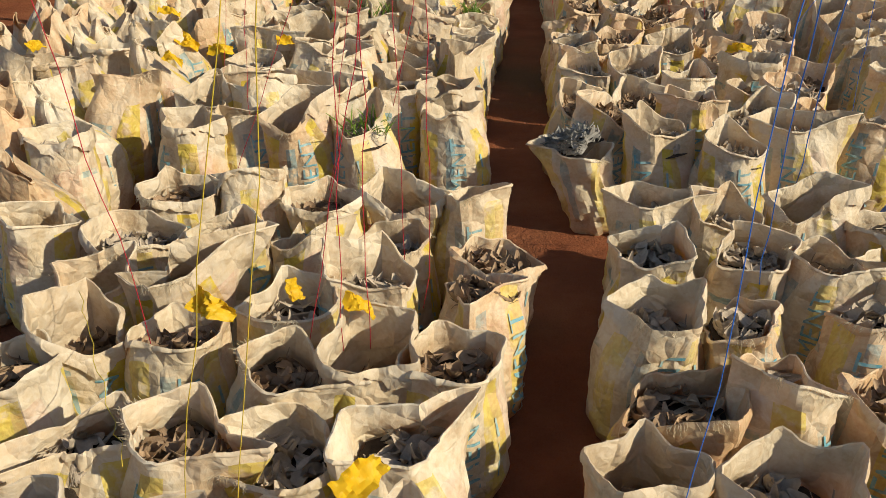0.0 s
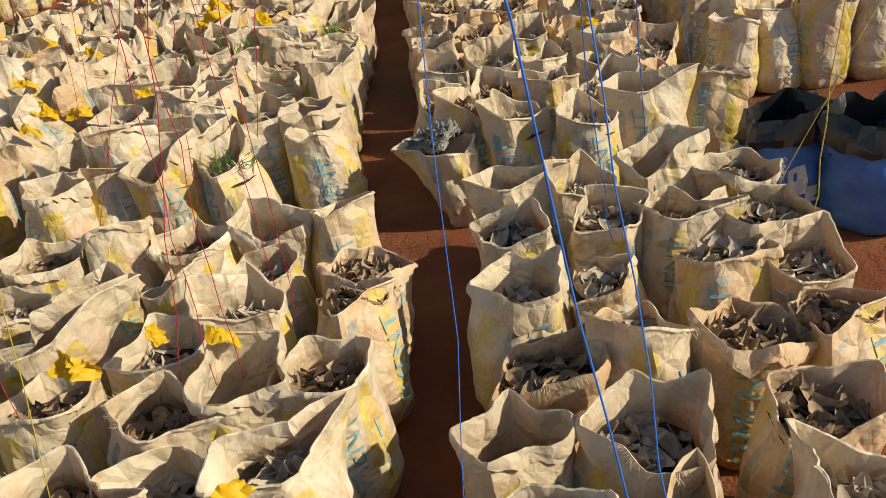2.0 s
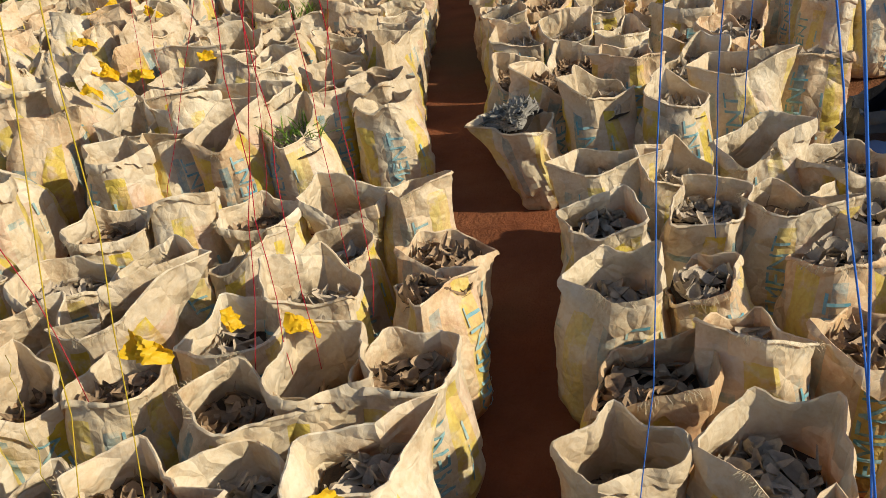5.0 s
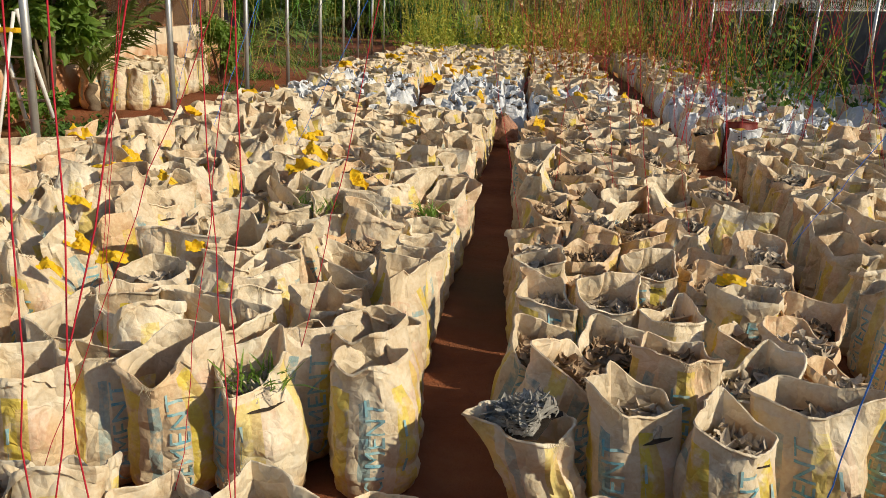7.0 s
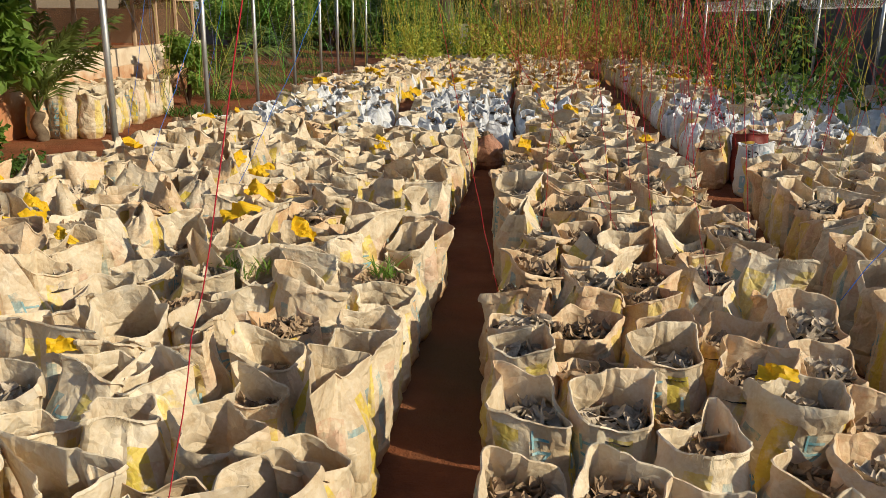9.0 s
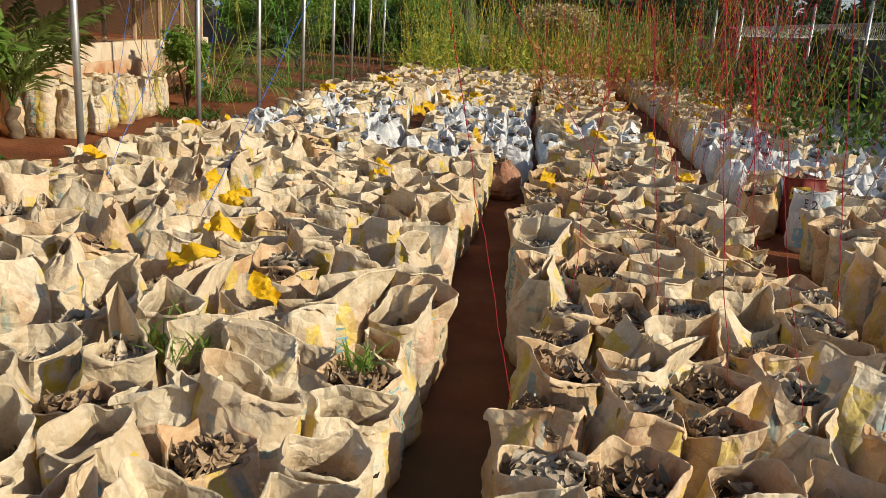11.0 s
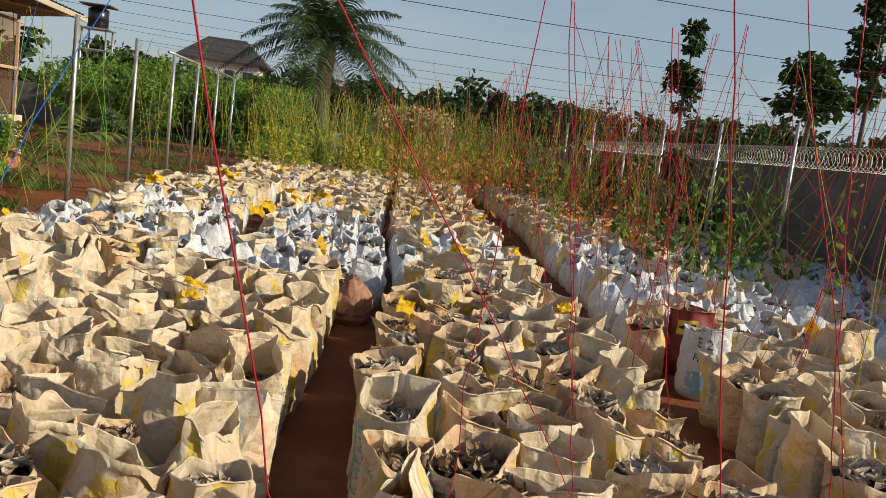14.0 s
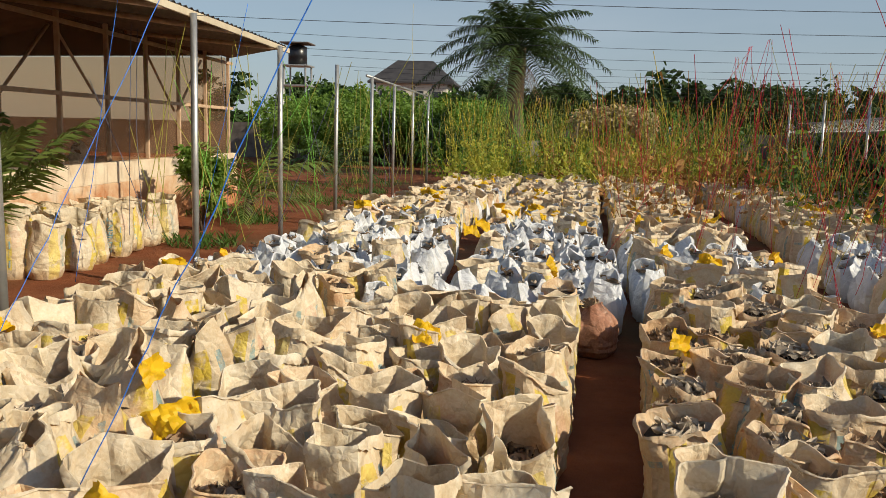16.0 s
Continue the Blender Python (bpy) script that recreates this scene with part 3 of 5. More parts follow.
def join_heap(heap, label):
    """The sacks of one stretch that are past counting, as one object."""
    verts, faces, uvs, slots = [], [], [], []
    mats = [TAN_MANY, ORANGE_MANY, WHITE_MANY, SOIL_DARK, LEAF_DRY, LEAF_BROWN]
    for kind, m, far in MAKING.pop(heap):
        v, f, u = kind.rough if far else kind.bag
        k = len(verts)
        verts += [m @ p for p in v]
        faces += [tuple(i + k for i in q) for q in f]
        uvs += u
        slots += [mats.index(MANY[kind.mat])] * len(f)
        v, f, sl = kind.fillv
        if far:
            nf = 28 + 12 * 5
            f, sl = f[:nf], sl[:nf]
            v = v[:42 + 20 * 5]
        k = len(verts)
        verts += [m @ Vector(p) for p in v]
        faces += [tuple(i + k for i in q) for q in f]
        for q in f:
            uvs += [(0, 0)] * len(q)
        slots += [3 if q == 0 else mats.index(kind.leaf) for q in sl]
    me = mesh_of(heap, verts, faces, mats, slots, uvs=uvs)
    me.set_sharp_from_angle(angle=radians(40))
    tagged(new(heap, me), label, "sacks", kind="stuff")


def bed(rows, left, right, pitch=0.31, jitter=0.02, single=None, heap="", far=False, plastic=0.0, skip=None, deep=lambda y: 0.5, shut=lambda y: 0.0, rust=0.2, big=1.0, flat=0.0):
    """Rows of sacks between two edges given as pairs (y, x of the outer sack's middle)."""
    for y in rows:
        a, b = interp(left, y), interp(right, y)
        n = max(1, round((b - a) / (0.265 if y < 3.6 else pitch)))
        for i in range(n + 1):
            x = a + (b - a) * i / n
            if skip and skip(x, y):
                continue
            share = plastic(y) if callable(plastic) else plastic
            src = SHUT if rng.random() < shut(y) else FLAT if rng.random() < flat else PLASTIC if rng.random() < share else RUSTY if rng.random() < rust else DEEP if rng.random() < deep(y) else KINDS
            sack(x + rng.uniform(-jitter, jitter), y + rng.uniform(-0.035, 0.035), rng.choice(src), rng.uniform(-180, 180),
                 (rng.uniform(-5, 5), rng.uniform(-5, 5)), rng.uniform(0.92, 1.07) * (0.92 if y < 3.6 else big), single is not None and single(x, y), far, heap)


def steps(a, b, d):
    return [a + d * i for i in range(int((b - a) / d + 0.5) + 1)]


LEFT_OF_PATH = [(1.3, 0.17), (2.3, 0.26), (3.05, 0.36), (3.4, 0.29), (4.2, 0.26), (5.3, 0.23), (6.5, 0.28), (7.4, 0.39), (8.5, 0.34), (9.8, 0.43), (10.3, 0.50), (11.7, 0.61), (12.2, 0.62)]
LEFT_BED_EDGE = [(1.3, -0.65), (2.4, -0.76), (4.1, -0.96), (5.0, -0.93), (6.0, -0.98), (7.2, -0.95), (8.3, -0.94), (9.6, -0.83), (10.4, -0.80), (12.0, -0.42)]
RIGHT_OF_PATH = [(1.3, 0.70), (2.0, 0.74), (3.3, 0.98), (4.5, 0.92), (5.5, 0.90), (6.3, 0.96), (7.0, 1.08), (8.9, 1.11), (10.2, 1.21), (11.2, 1.33), (12.5, 1.52)]
RIGHT_BED_EDGE = [(1.3, 1.60), (4.4, 2.0), (5.4, 2.06), (6.0, 2.15), (6.9, 2.28), (8.0, 2.38), (9.0, 2.44), (9.9, 2.51), (11.3, 2.55), (12.5, 2.63)]
near = lambda x, y: y < 10.6
POOLS = {"k": KINDS, "d": DEEP, "r": RUSTY, "f": FLAT, "s": SHUT, "h": HEAPED}
# the front sacks of each bed stand where they stand: (x, y, pool)
FRONT_LEFT = ((-0.56, 1.70, "k"), (-0.32, 1.70, "k"), (-0.03, 1.71, "k"), (0.18, 1.69, "k"),
              (-0.59, 2.00, "k"), (-0.35, 2.00, "k"), (-0.08, 2.02, "k"), (0.19, 2.03, "k"),
              (-0.88, 2.28, "k"), (-0.77, 2.48, "d"), (-0.50, 2.43, "k"), (-0.18, 2.32, "k"), (0.06, 2.37, "d"), (0.28, 2.34, "k"),
              (-0.87, 2.77, "d"), (-0.61, 2.77, "d"), (-0.23, 2.64, "k"), (0.01, 2.72, "k"), (0.34, 2.69, "r"),
              (-0.85, 3.08, "k"), (-0.52, 3.08, "k"), (-0.25, 3.07, "d"), (0.08, 3.06, "k"), (0.37, 3.02, "r"),
              (-0.81, 3.42, "k"), (-0.52, 3.40, "d"), (-0.21, 3.40, "k"), (0.06, 3.39, "d"), (0.33, 3.36, "d"))
SECOND_LEFT = ((-0.97, 4.06, "d"), (-0.75, 4.21, "f"), (-0.49, 4.18, "d"), (-0.17, 4.17, "k"), (0.23, 4.23, "d"),
               (-0.98, 4.46, "d"), (-0.75, 4.50, "d"), (-0.45, 4.53, "d"), (-0.10, 4.46, "f"), (0.22, 4.50, "d"),
               (-0.95, 4.79, "d"), (-0.70, 4.83, "d"), (-0.41, 4.88, "d"), (-0.10, 4.87, "d"), (0.21, 4.77, "d"))
FRONT_RIGHT = ((0.75, 1.68, "k"), (1.02, 1.60, "k"), (1.34, 1.58, "k"),
               (0.75, 1.96, "d"), (1.01, 1.92, "k"), (1.38, 1.89, "r"),
               (0.86, 2.26, "r"), (1.12, 2.28, "k"), (1.40, 2.27, "r"), (1.65, 2.25, "r"),
               (0.86, 2.62, "k"), (1.16, 2.61, "r"), (1.47, 2.58, "r"), (1.72, 2.56, "k"),
               (0.93, 2.97, "k"), (1.24, 3.04, "k"), (1.49, 2.95, "k"),
               (1.00, 3.33, "k"), (1.24, 3.32, "k"), (1.54, 3.35, "d"), (1.81, 3.29, "k"))
SECOND_RIGHT = ((1.17, 4.04, "k"), (1.43, 3.92, "k"), (1.78, 4.08, "k"), (2.12, 4.19, "r"),
                (0.93, 4.37, "h"), (1.40, 4.50, "h"), (1.69, 4.42, "h"), (2.00, 4.36, "r"),
                (1.16, 4.68, "h"), (1.47, 4.86, "k"), (1.74, 4.79, "h"), (1.98, 4.72, "r"), (0.83, 4.70, "h"),
                (0.98, 5.17, "k"), (1.23, 5.15, "k"), (1.50, 5.15, "r"), (1.84, 5.23, "k"), (2.11, 5.12, "r"),
                (0.93, 5.61, "k"), (1.22, 5.55, "r"), (1.53, 5.61, "k"), (1.80, 5.52, "r"), (2.09, 5.53, "r"))
for stand, turn_most, big in ((FRONT_LEFT, 70, 0.92), (SECOND_LEFT, 45, 1.0), (FRONT_RIGHT, 70, 0.90), (SECOND_RIGHT, 45, 1.0)):
    for x, y, pool in stand:
        sack(x, y, rng.choice(POOLS[pool]), rng.uniform(-turn_most, turn_most), (rng.uniform(-4, 4), rng.uniform(-4, 4)), rng.uniform(0.95, 1.06) * big)
bed([1.42], LEFT_BED_EDGE, LEFT_OF_PATH, single=near)
bed([1.33], RIGHT_OF_PATH, RIGHT_BED_EDGE, single=near)
bed(steps(5.20, 12.05, 0.335), LEFT_BED_EDGE, LEFT_OF_PATH, single=near, heap="sacks_left_bed", deep=lambda y: 0.75, flat=0.06)
bed(steps(5.98, 12.3, 0.375), RIGHT_OF_PATH, RIGHT_BED_EDGE, single=near, heap="sacks_right_bed", deep=lambda y: 0.0, rust=0.72, big=1.04, pitch=0.31, flat=0.06)
# far left bed
bed(steps(3.15, 12.0, 0.34), [(3.1, -1.5), (3.8, -2.3), (7.6, -3.0), (9.0, -2.93), (11.3, -2.66), (12.2, -2.62)], [(3.1, -1.28), (3.9, -1.51), (4.8, -1.50), (6.9, -1.50), (8.4, -1.40), (9.5, -1.50), (10.7, -1.28), (12.0, -1.26)],
    single=lambda x, y: y < 7.2, heap="sacks_far_left_bed", shut=lambda y: 0.75 if y < 7 else 0.3, flat=0.15)
# bed beyond the second path
bed(steps(5.1, 10.6, 0.36), [(5.1, 2.60), (6.4, 2.80), (7.7, 3.08), (9.2, 3.32), (10.7, 3.55)], [(5.1, 4.0), (10.7, 5.0)],
    single=lambda x, y: y < 9.2 and x < 4.2, heap="sacks_beyond_second_path", skip=lambda x, y: x < 5.2 and y > 10.4)
# the same beds farther on: white plastic first, then dusty sacks again
whites = lambda y: 0.86 if y < 18 else 0.35
some = lambda y: 0.6 if y < 16 else 0.15
bed(steps(12.35, 28.5, 0.36), [(12.3, -2.62), (13.7, -2.46), (14.9, -2.22), (18.2, -2.3), (23.2, -1.75), (28.5, -1.6)], [(12.3, -0.80), (14.4, -0.66), (16.5, -0.68), (19.0, -0.84), (21.6, -0.5), (28.5, 0.0)],
    heap="sacks_far_left_bed_end", far=True, plastic=lambda y: 0.15 if y < 12.8 else whites(y))
bed(steps(12.5, 28.5, 0.36), [(12.3, -0.33), (13.0, -0.04), (17.0, -0.02), (24.0, 0.30), (28.5, 0.5)], [(12.5, 0.72), (12.9, 1.06), (15.0, 1.16), (16.8, 1.20), (20.7, 1.42), (25.3, 1.82), (28.5, 2.05)],
    heap="sacks_left_bed_end", far=True, plastic=whites)
bed(steps(12.7, 28.5, 0.36), [(12.7, 1.54), (14.0, 1.56), (18.4, 1.74), (19.3, 1.87), (26.2, 2.32), (28.5, 2.46)], [(12.7, 2.68), (14.3, 2.78), (17.1, 2.91), (23.6, 3.40), (28.5, 3.85)],
    heap="sacks_right_bed_end", far=True, plastic=some)
bed(steps(11.6, 28.5, 0.36), [(11.3, 3.4), (12.6, 3.60), (13.6, 3.68), (18.0, 4.04), (19.3, 4.25), (23.0, 4.55), (28.5, 4.75)], [(11.6, 5.3), (17, 5.9), (28.5, 6.4)],
    heap="sacks_beyond_second_path_end", far=True, plastic=lambda y: 0.85 if 11.8 < y < 17 else 0.1)
bed(steps(10.5, 26, 0.38), [(10.5, 5.9), (13.3, 6.1), (15.6, 6.75), (19.2, 6.9), (26, 7.0)], [(10.5, 7.9), (17.7, 8.4), (26, 8.4)], heap="sacks_by_wall", far=True, plastic=0.75)
for heap, label in (("sacks_left_bed", "dusty cement sacks of mulch crowded in rows beside the path"), ("sacks_right_bed", "dusty cement sacks of dry mulch in crowded rows"),
                    ("sacks_far_left_bed", "dusty open cement sacks crowded near the steel posts"), ("sacks_beyond_second_path", "cement sacks in rows beyond the second path"),
                    ("sacks_far_left_bed_end", "white plastic and tan sacks in distant rows"), ("sacks_left_bed_end", "crumpled white plastic sacks and tan sacks in distant rows"),
                    ("sacks_right_bed_end", "tan and white sacks in distant rows"), ("sacks_beyond_second_path_end", "white plastic sacks in shaded distant rows"),
                    ("sacks_by_wall", "shaded sacks in rows beside the block wall")):
    join_heap(heap, label)


# ---- special sacks ----
def special(name, kind, m, label, category="sack"):
    ob = new(name, kind.me)
    ob.matrix_basis = m
    tagged(ob, label, category)
    tagged(part("mulch", kind.mulch, ob, "dry leaf strips on dark soil"), kind="stuff")
    if kind.thread:
        tagged(part("frayed_thread", kind.thread, ob, "pale loose threads"), kind="stuff")
    return ob


LEAF_GREY = simple("grey_leaf_mulch", (0.27, 0.255, 0.23), (0.50, 0.475, 0.43), 30, 0.75, 0.3, rand=0.6)
leaning = Kind(911, TAN, LEAF_GREY, torn=True, leaves=260, height=0.45, radius=0.100, flare=1.85, slack=1.2, fill=0.94, lean=0.02, crumple=1.5)
special("leaning_sack", leaning, pose(0.91, 4.02, 0.01, 5, -19, -12) @ Matrix.Diagonal((1.15, 0.85, 1, 1)), "cement sack leaning over the path, heaped with grey leaf strips")
BROWN_BAG = sack_material("brown_sacking", (0.50, 0.27, 0.18), (0.40, 0.19, 0.12), (0.30, 0.12, 0.06), 0.0)
brown = Kind(917, BROWN_BAG, LEAF_BROWN, height=0.40, radius=0.175, flare=0.8, slack=1.0, fill=0.9, lean=0.03, crumple=1.6, shut=0.45)
special("brown_sack", brown, pose(0.92, 12.22, 0.0, 0, 0, 60), "squat brown sack bunched shut at the path's edge")
wide = Kind(923, TAN, LEAF_DRY, cuff=0.13, height=0.40, radius=0.175, flare=1.12, slack=0.5, fill=0.72)
special("wide_sack", wide, pose(1.79, 2.95, 0.0, 0, 0, 15), "wide open cement sack with rolled rim and dark mulch")
BLUE_BAG = simple("blue_print_plastic", (0.02, 0.07, 0.30), (0.07, 0.17, 0.45), 7, 0.4, 0.3)
blue = Kind(931, TAN, LEAF_DRY, height=0.44, radius=0.165, flare=1.1, slack=0.8, fill=0.55, crumple=1.6)
liner_v, liner_f = [], []
for j, (sv, o) in enumerate(((0.80, 0.016), (0.88, 0.024), (0.97, 0.018), (1.05, 0.010), (1.06, -0.004), (0.95, -0.016), (0.8, -0.018), (0.62, -0.02))):
    for k in range(34):
        th = 2 * math.pi * k / 34
        p = blue.shape.at(th, min(sv, 1.0), o + 0.014 * noise.noise((k * 0.5, j * 0.9, 4)) + 0.035 * (abs(noise.noise((k * 0.9, j * 0.6, 2))) - 0.2))
        liner_v.append(p + Vector((0, 0, max(0, sv - 1) * 0.5 + 0.035 * noise.noise((k * 0.45, j * 0.5, 9)))))
for j in range(7):
    for k in range(34):
        a, b = j * 34 + k, j * 34 + (k + 1) % 34
        liner_f.append((a, b, b + 34, a + 34))
LINER = mesh_of("liner", liner_v, liner_f, [BLACK_BAG])
LINER.set_sharp_from_angle(angle=radians(28))
blue_me = mesh_of("blue_bag", blue.bag[0], blue.bag[1], [BLUE_BAG], uvs=blue.bag[2])
for x, y, a in ((2.16, 3.62, 10), (2.45, 3.40, 130)):
    ob = new("blue_sack", blue_me)
    ob.matrix_basis = pose(x, y, 0, 0, 0, a)
    tagged(ob, "blue plastic sack with a black polythene liner turned out", "sack", "blue sacks with liners")
    tagged(part("mulch", blue.mulch, ob), kind="stuff")
    part("liner", LINER, ob, "glossy black polythene liner")
    for th, z0, z1 in ((-1.75, 0.14, 0.26), (-1.30, 0.10, 0.17)):
        v = [blue.shape.at(th + u / 0.16, z / 0.44, 0.006) for z in (z0, (z0 + z1) / 2, z1) for u in (-0.035, 0, 0.035)]
        part("patch", mesh_of("patch", v, [(0, 1, 4, 3), (1, 2, 5, 4), (3, 4, 7, 6), (4, 5, 8, 7)], [WHITE]), ob, "pale printed patch")

# heap of sacks beside the shed wall
for r in range(7):
    for c in range(3):
        x, y = -5.34 + 0.32 * c - 0.02 * r, 13.95 + 0.50 * r + 0.10 * c
        ob = sack(x + rng.uniform(-.03, .03), y + rng.uniform(-.03, .03), rng.choice(KINDS + DEEP[:4]), rng.uniform(0, 360), (rng.uniform(-7, 7), rng.uniform(-7, 7)), rng.uniform(1.12, 1.30))
        tagged(ob, "full cement sack stacked close beside the shed wall", group="sacks beside the shed wall")

# lettered white bag and red bag beyond the second path
fish = Kind(941, WHITE, LEAF_DRY, height=0.54, radius=0.165, flare=0.95, slack=0.8, fill=0.85, crumple=0.9)
INK_BLACK = simple("black_ink", (0.01, 0.01, 0.012), (0.03, 0.03, 0.03), 30, 0.6)
RED_BAG = simple("maroon_print", (0.16, 0.02, 0.02), (0.24, 0.05, 0.04), 12, 0.5, 0.3)
bag_ob = new("feed_sack", fish.me)
bag_ob.matrix_basis = pose(3.60, 10.85, 0, 0, 0, 0)
tagged(bag_ob, "white plastic feed sack with black lettering", "sack")
tagged(part("mulch", fish.mulch, bag_ob), kind="stuff")
for body, size, zz, th0 in (("E 2", 0.105, 0.44, -2.12), ("FISH", 0.075, 0.33, -2.12)):
    v, f = text_verts(body, size)
    verts = [fish.shape.at(th0 + p.x / 0.165, (zz + p.y) / fish.shape.rim(th0 + p.x / 0.165)[1], 0.004) for p in v]
    part("lettering", mesh_of("lettering", verts, f, [INK_BLACK], smooth=False), bag_ob, "black printed words")
def panel(shape, th0, u0, u1, z0, z1, off=0.005):
    """A patch laid on a sack's side."""
    n = 7
    v = [shape.at(th0 + (u0 + (u1 - u0) * i / n) / shape.rad, z / shape.h, off) for z in (z0, (z0 + z1) / 2, z1) for i in range(n + 1)]
    return v, [(j * (n + 1) + i, j * (n + 1) + i + 1, (j + 1) * (n + 1) + i + 1, (j + 1) * (n + 1) + i) for j in range(2) for i in range(n)]


for x, y, kd in ((3.28, 11.25, RUSTY[1]), (3.95, 10.98, KINDS[2]), (4.25, 10.92, KINDS[5]), (4.12, 11.36, PLASTIC[1]), (4.45, 11.42, PLASTIC[2])):
    sack(x, y, kd, 40 * x, scale=0.98)


YEL_LABEL = simple("yellow_label", (0.60, 0.38, 0.05), (0.72, 0.50, 0.10), 20, 0.6)
part("print_panel", mesh_of("print_panel", *panel(fish.shape, -1.30, -0.035, 0.035, 0.10, 0.46, 0.004), [simple("pale_blue_ink", (0.28, 0.42, 0.52), (0.42, 0.52, 0.58), 25, 0.6)]), bag_ob, "faded blue upright print")
part("print_panel", mesh_of("print_panel", *panel(fish.shape, -2.05, -0.10, 0.08, 0.06, 0.24, 0.004), [simple("blue_wash_ink", (0.22, 0.46, 0.62), (0.40, 0.60, 0.70), 18, 0.6)]), bag_ob, "pale blue printed band")
red = Kind(947, TAN, LEAF_BROWN, height=0.56, radius=0.185, flare=0.95, slack=0.6, fill=0.9, crumple=1.2)
ob = new("feed_sack", mesh_of("red_bag", red.bag[0], red.bag[1], [RED_BAG], uvs=red.bag[2]))
ob.matrix_basis = pose(3.76, 11.50, 0, 0, 0, 0)
tagged(ob, "maroon printed plastic sack with a yellow label", "sack")
tagged(part("mulch", red.mulch, ob), kind="stuff")
label_ob = part("label_panel", mesh_of("label_panel", *panel(red.shape, -2.1, -0.10, 0.09, 0.36, 0.48), [YEL_LABEL]), ob, "yellow label panel")
part("label_bar", mesh_of("label_bar", *panel(red.shape, -2.1, -0.08, 0.06, 0.41, 0.45, 0.008), [INK_BLACK]), label_ob, "dark printed bar")
tall = Kind(953, ORANGE, LEAF_BROWN, height=0.64, radius=0.19, flare=1.05, slack=1.6, fill=0.7, crumple=2.2, shut=0.35)
ob = special("cement_sack", tall, pose(4.72, 10.95, 0, 3, -4, 40), "tall crumpled orange-brown sack with a yellow print patch")
part("print_panel", mesh_of("print_panel", *panel(tall.shape, -2.5, -0.13, 0.10, 0.22, 0.42, 0.006), [YEL_LABEL]), ob, "yellow print patch")


# ---- yellow plastic scraps stuck in the sacks ----
def scrap_mesh(seed):
    """A limp flag of yellow plastic sacking, folded once and drooping at one end."""
    r = random.Random(600 + seed)
    n, mrows = 16, 10
    crease, slope, droop = r.uniform(-0.18, 0.18), r.uniform(-0.5, 0.5), r.uniform(0.2, 0.9)
    sharp, wave, taper = r.uniform(0.12, 0.38), r.uniform(0.012, 0.022), r.uniform(0.35, 0.7)
    verts, faces = [], []
    for lay in (0, 1):
        for j in range(mrows + 1):
            v = j / mrows
            for i in range(n + 1):
                u = i / n - 0.5
                edge = 1 - taper * max(0, u + 0.1) - 0.25 * v * (u + 0.5)
                half = 0.060 * edge * (1 + 0.30 * noise.noise((u * 5, seed * 2.3, 1)) + 0.16 * noise.noise((u * 16, seed * 2.3, 4)))
                y = half * (2 * v - 1) + slope * 0.05 * u
                fold = abs(y - crease * 0.1) * sharp
                x = 0.21 * u * (1 + 0.10 * noise.noise((v * 4, seed * 1.7, 5)))
                cell = noise.voronoi((x * 22 + seed * 7.3, y * 22, seed))[0]
                z = 0.02 + fold + 0.045 * min(0.6, cell[1] - cell[0]) - droop * 0.9 * max(0, u) ** 2 * 0.5 + wave * math.sin(u * 9 + seed + 3 * v) - 0.0022 * lay
                verts.append((x, y, z))
    k = n + 1
    per = k * (mrows + 1)
    for lay in (0, 1):
        for j in range(mrows):
            for i in range(n):
                q = lay * per + j * k + i
                faces.append((q, q + 1, q + 1 + k, q + k) if lay == 0 else (q + k, q + k + 1, q + 1, q))
    rimline = [j * k for j in range(mrows + 1)] + [mrows * k + i for i in range(1, k)] + [j * k + n for j in range(mrows - 1, -1, -1)] + list(range(n - 1, -1, -1))
    for a, c in zip(rimline, rimline[1:]):
        faces.append((c, a, a + per, c + per))
    me = mesh_of("yellow_scrap", verts, faces, [YELLOW])
    me.set_sharp_from_angle(angle=radians(28))
    return me


SCRAPS = [scrap_mesh(i) for i in range(6)]
NEAR_SCRAPS = [(-0.37, 2.46), (-0.16, 2.51), (0.03, 2.45), (0.12, 1.80), (-0.81, 5.40), (-1.13, 5.14), (-0.26, 7.18), (-0.75, 8.15), (-0.94, 9.01), (-1.29, 9.52), (-0.74, 7.59), (-1.76, 6.10), (-2.04, 7.08),
               (-1.94, 7.35), (-2.11, 7.69), (-2.90, 8.53), (-1.52, 6.88), (-2.24, 5.21), (-2.45, 10.1), (-2.46, 12.32), (-0.13, 10.45), (1.24, 10.48), (2.55, 11.12), (1.81, 5.28), (-1.40, 5.38), (-1.36, 5.0)]
MORE_SCRAPS = [(0.60, 12.85), (-0.25, 15.22), (-0.02, 17.92), (-2.12, 18.16), (2.05, 13.6), (2.77, 14.16), (5.3, 18.6), (4.97, 19.4), (-1.45, 20.96), (0.49, 18.59), (-2.19, 12.72), (1.73, 14.2), (5.17, 17.2), (5.0, 20.2), (-0.15, 15.7), (4.75, 11.4)]
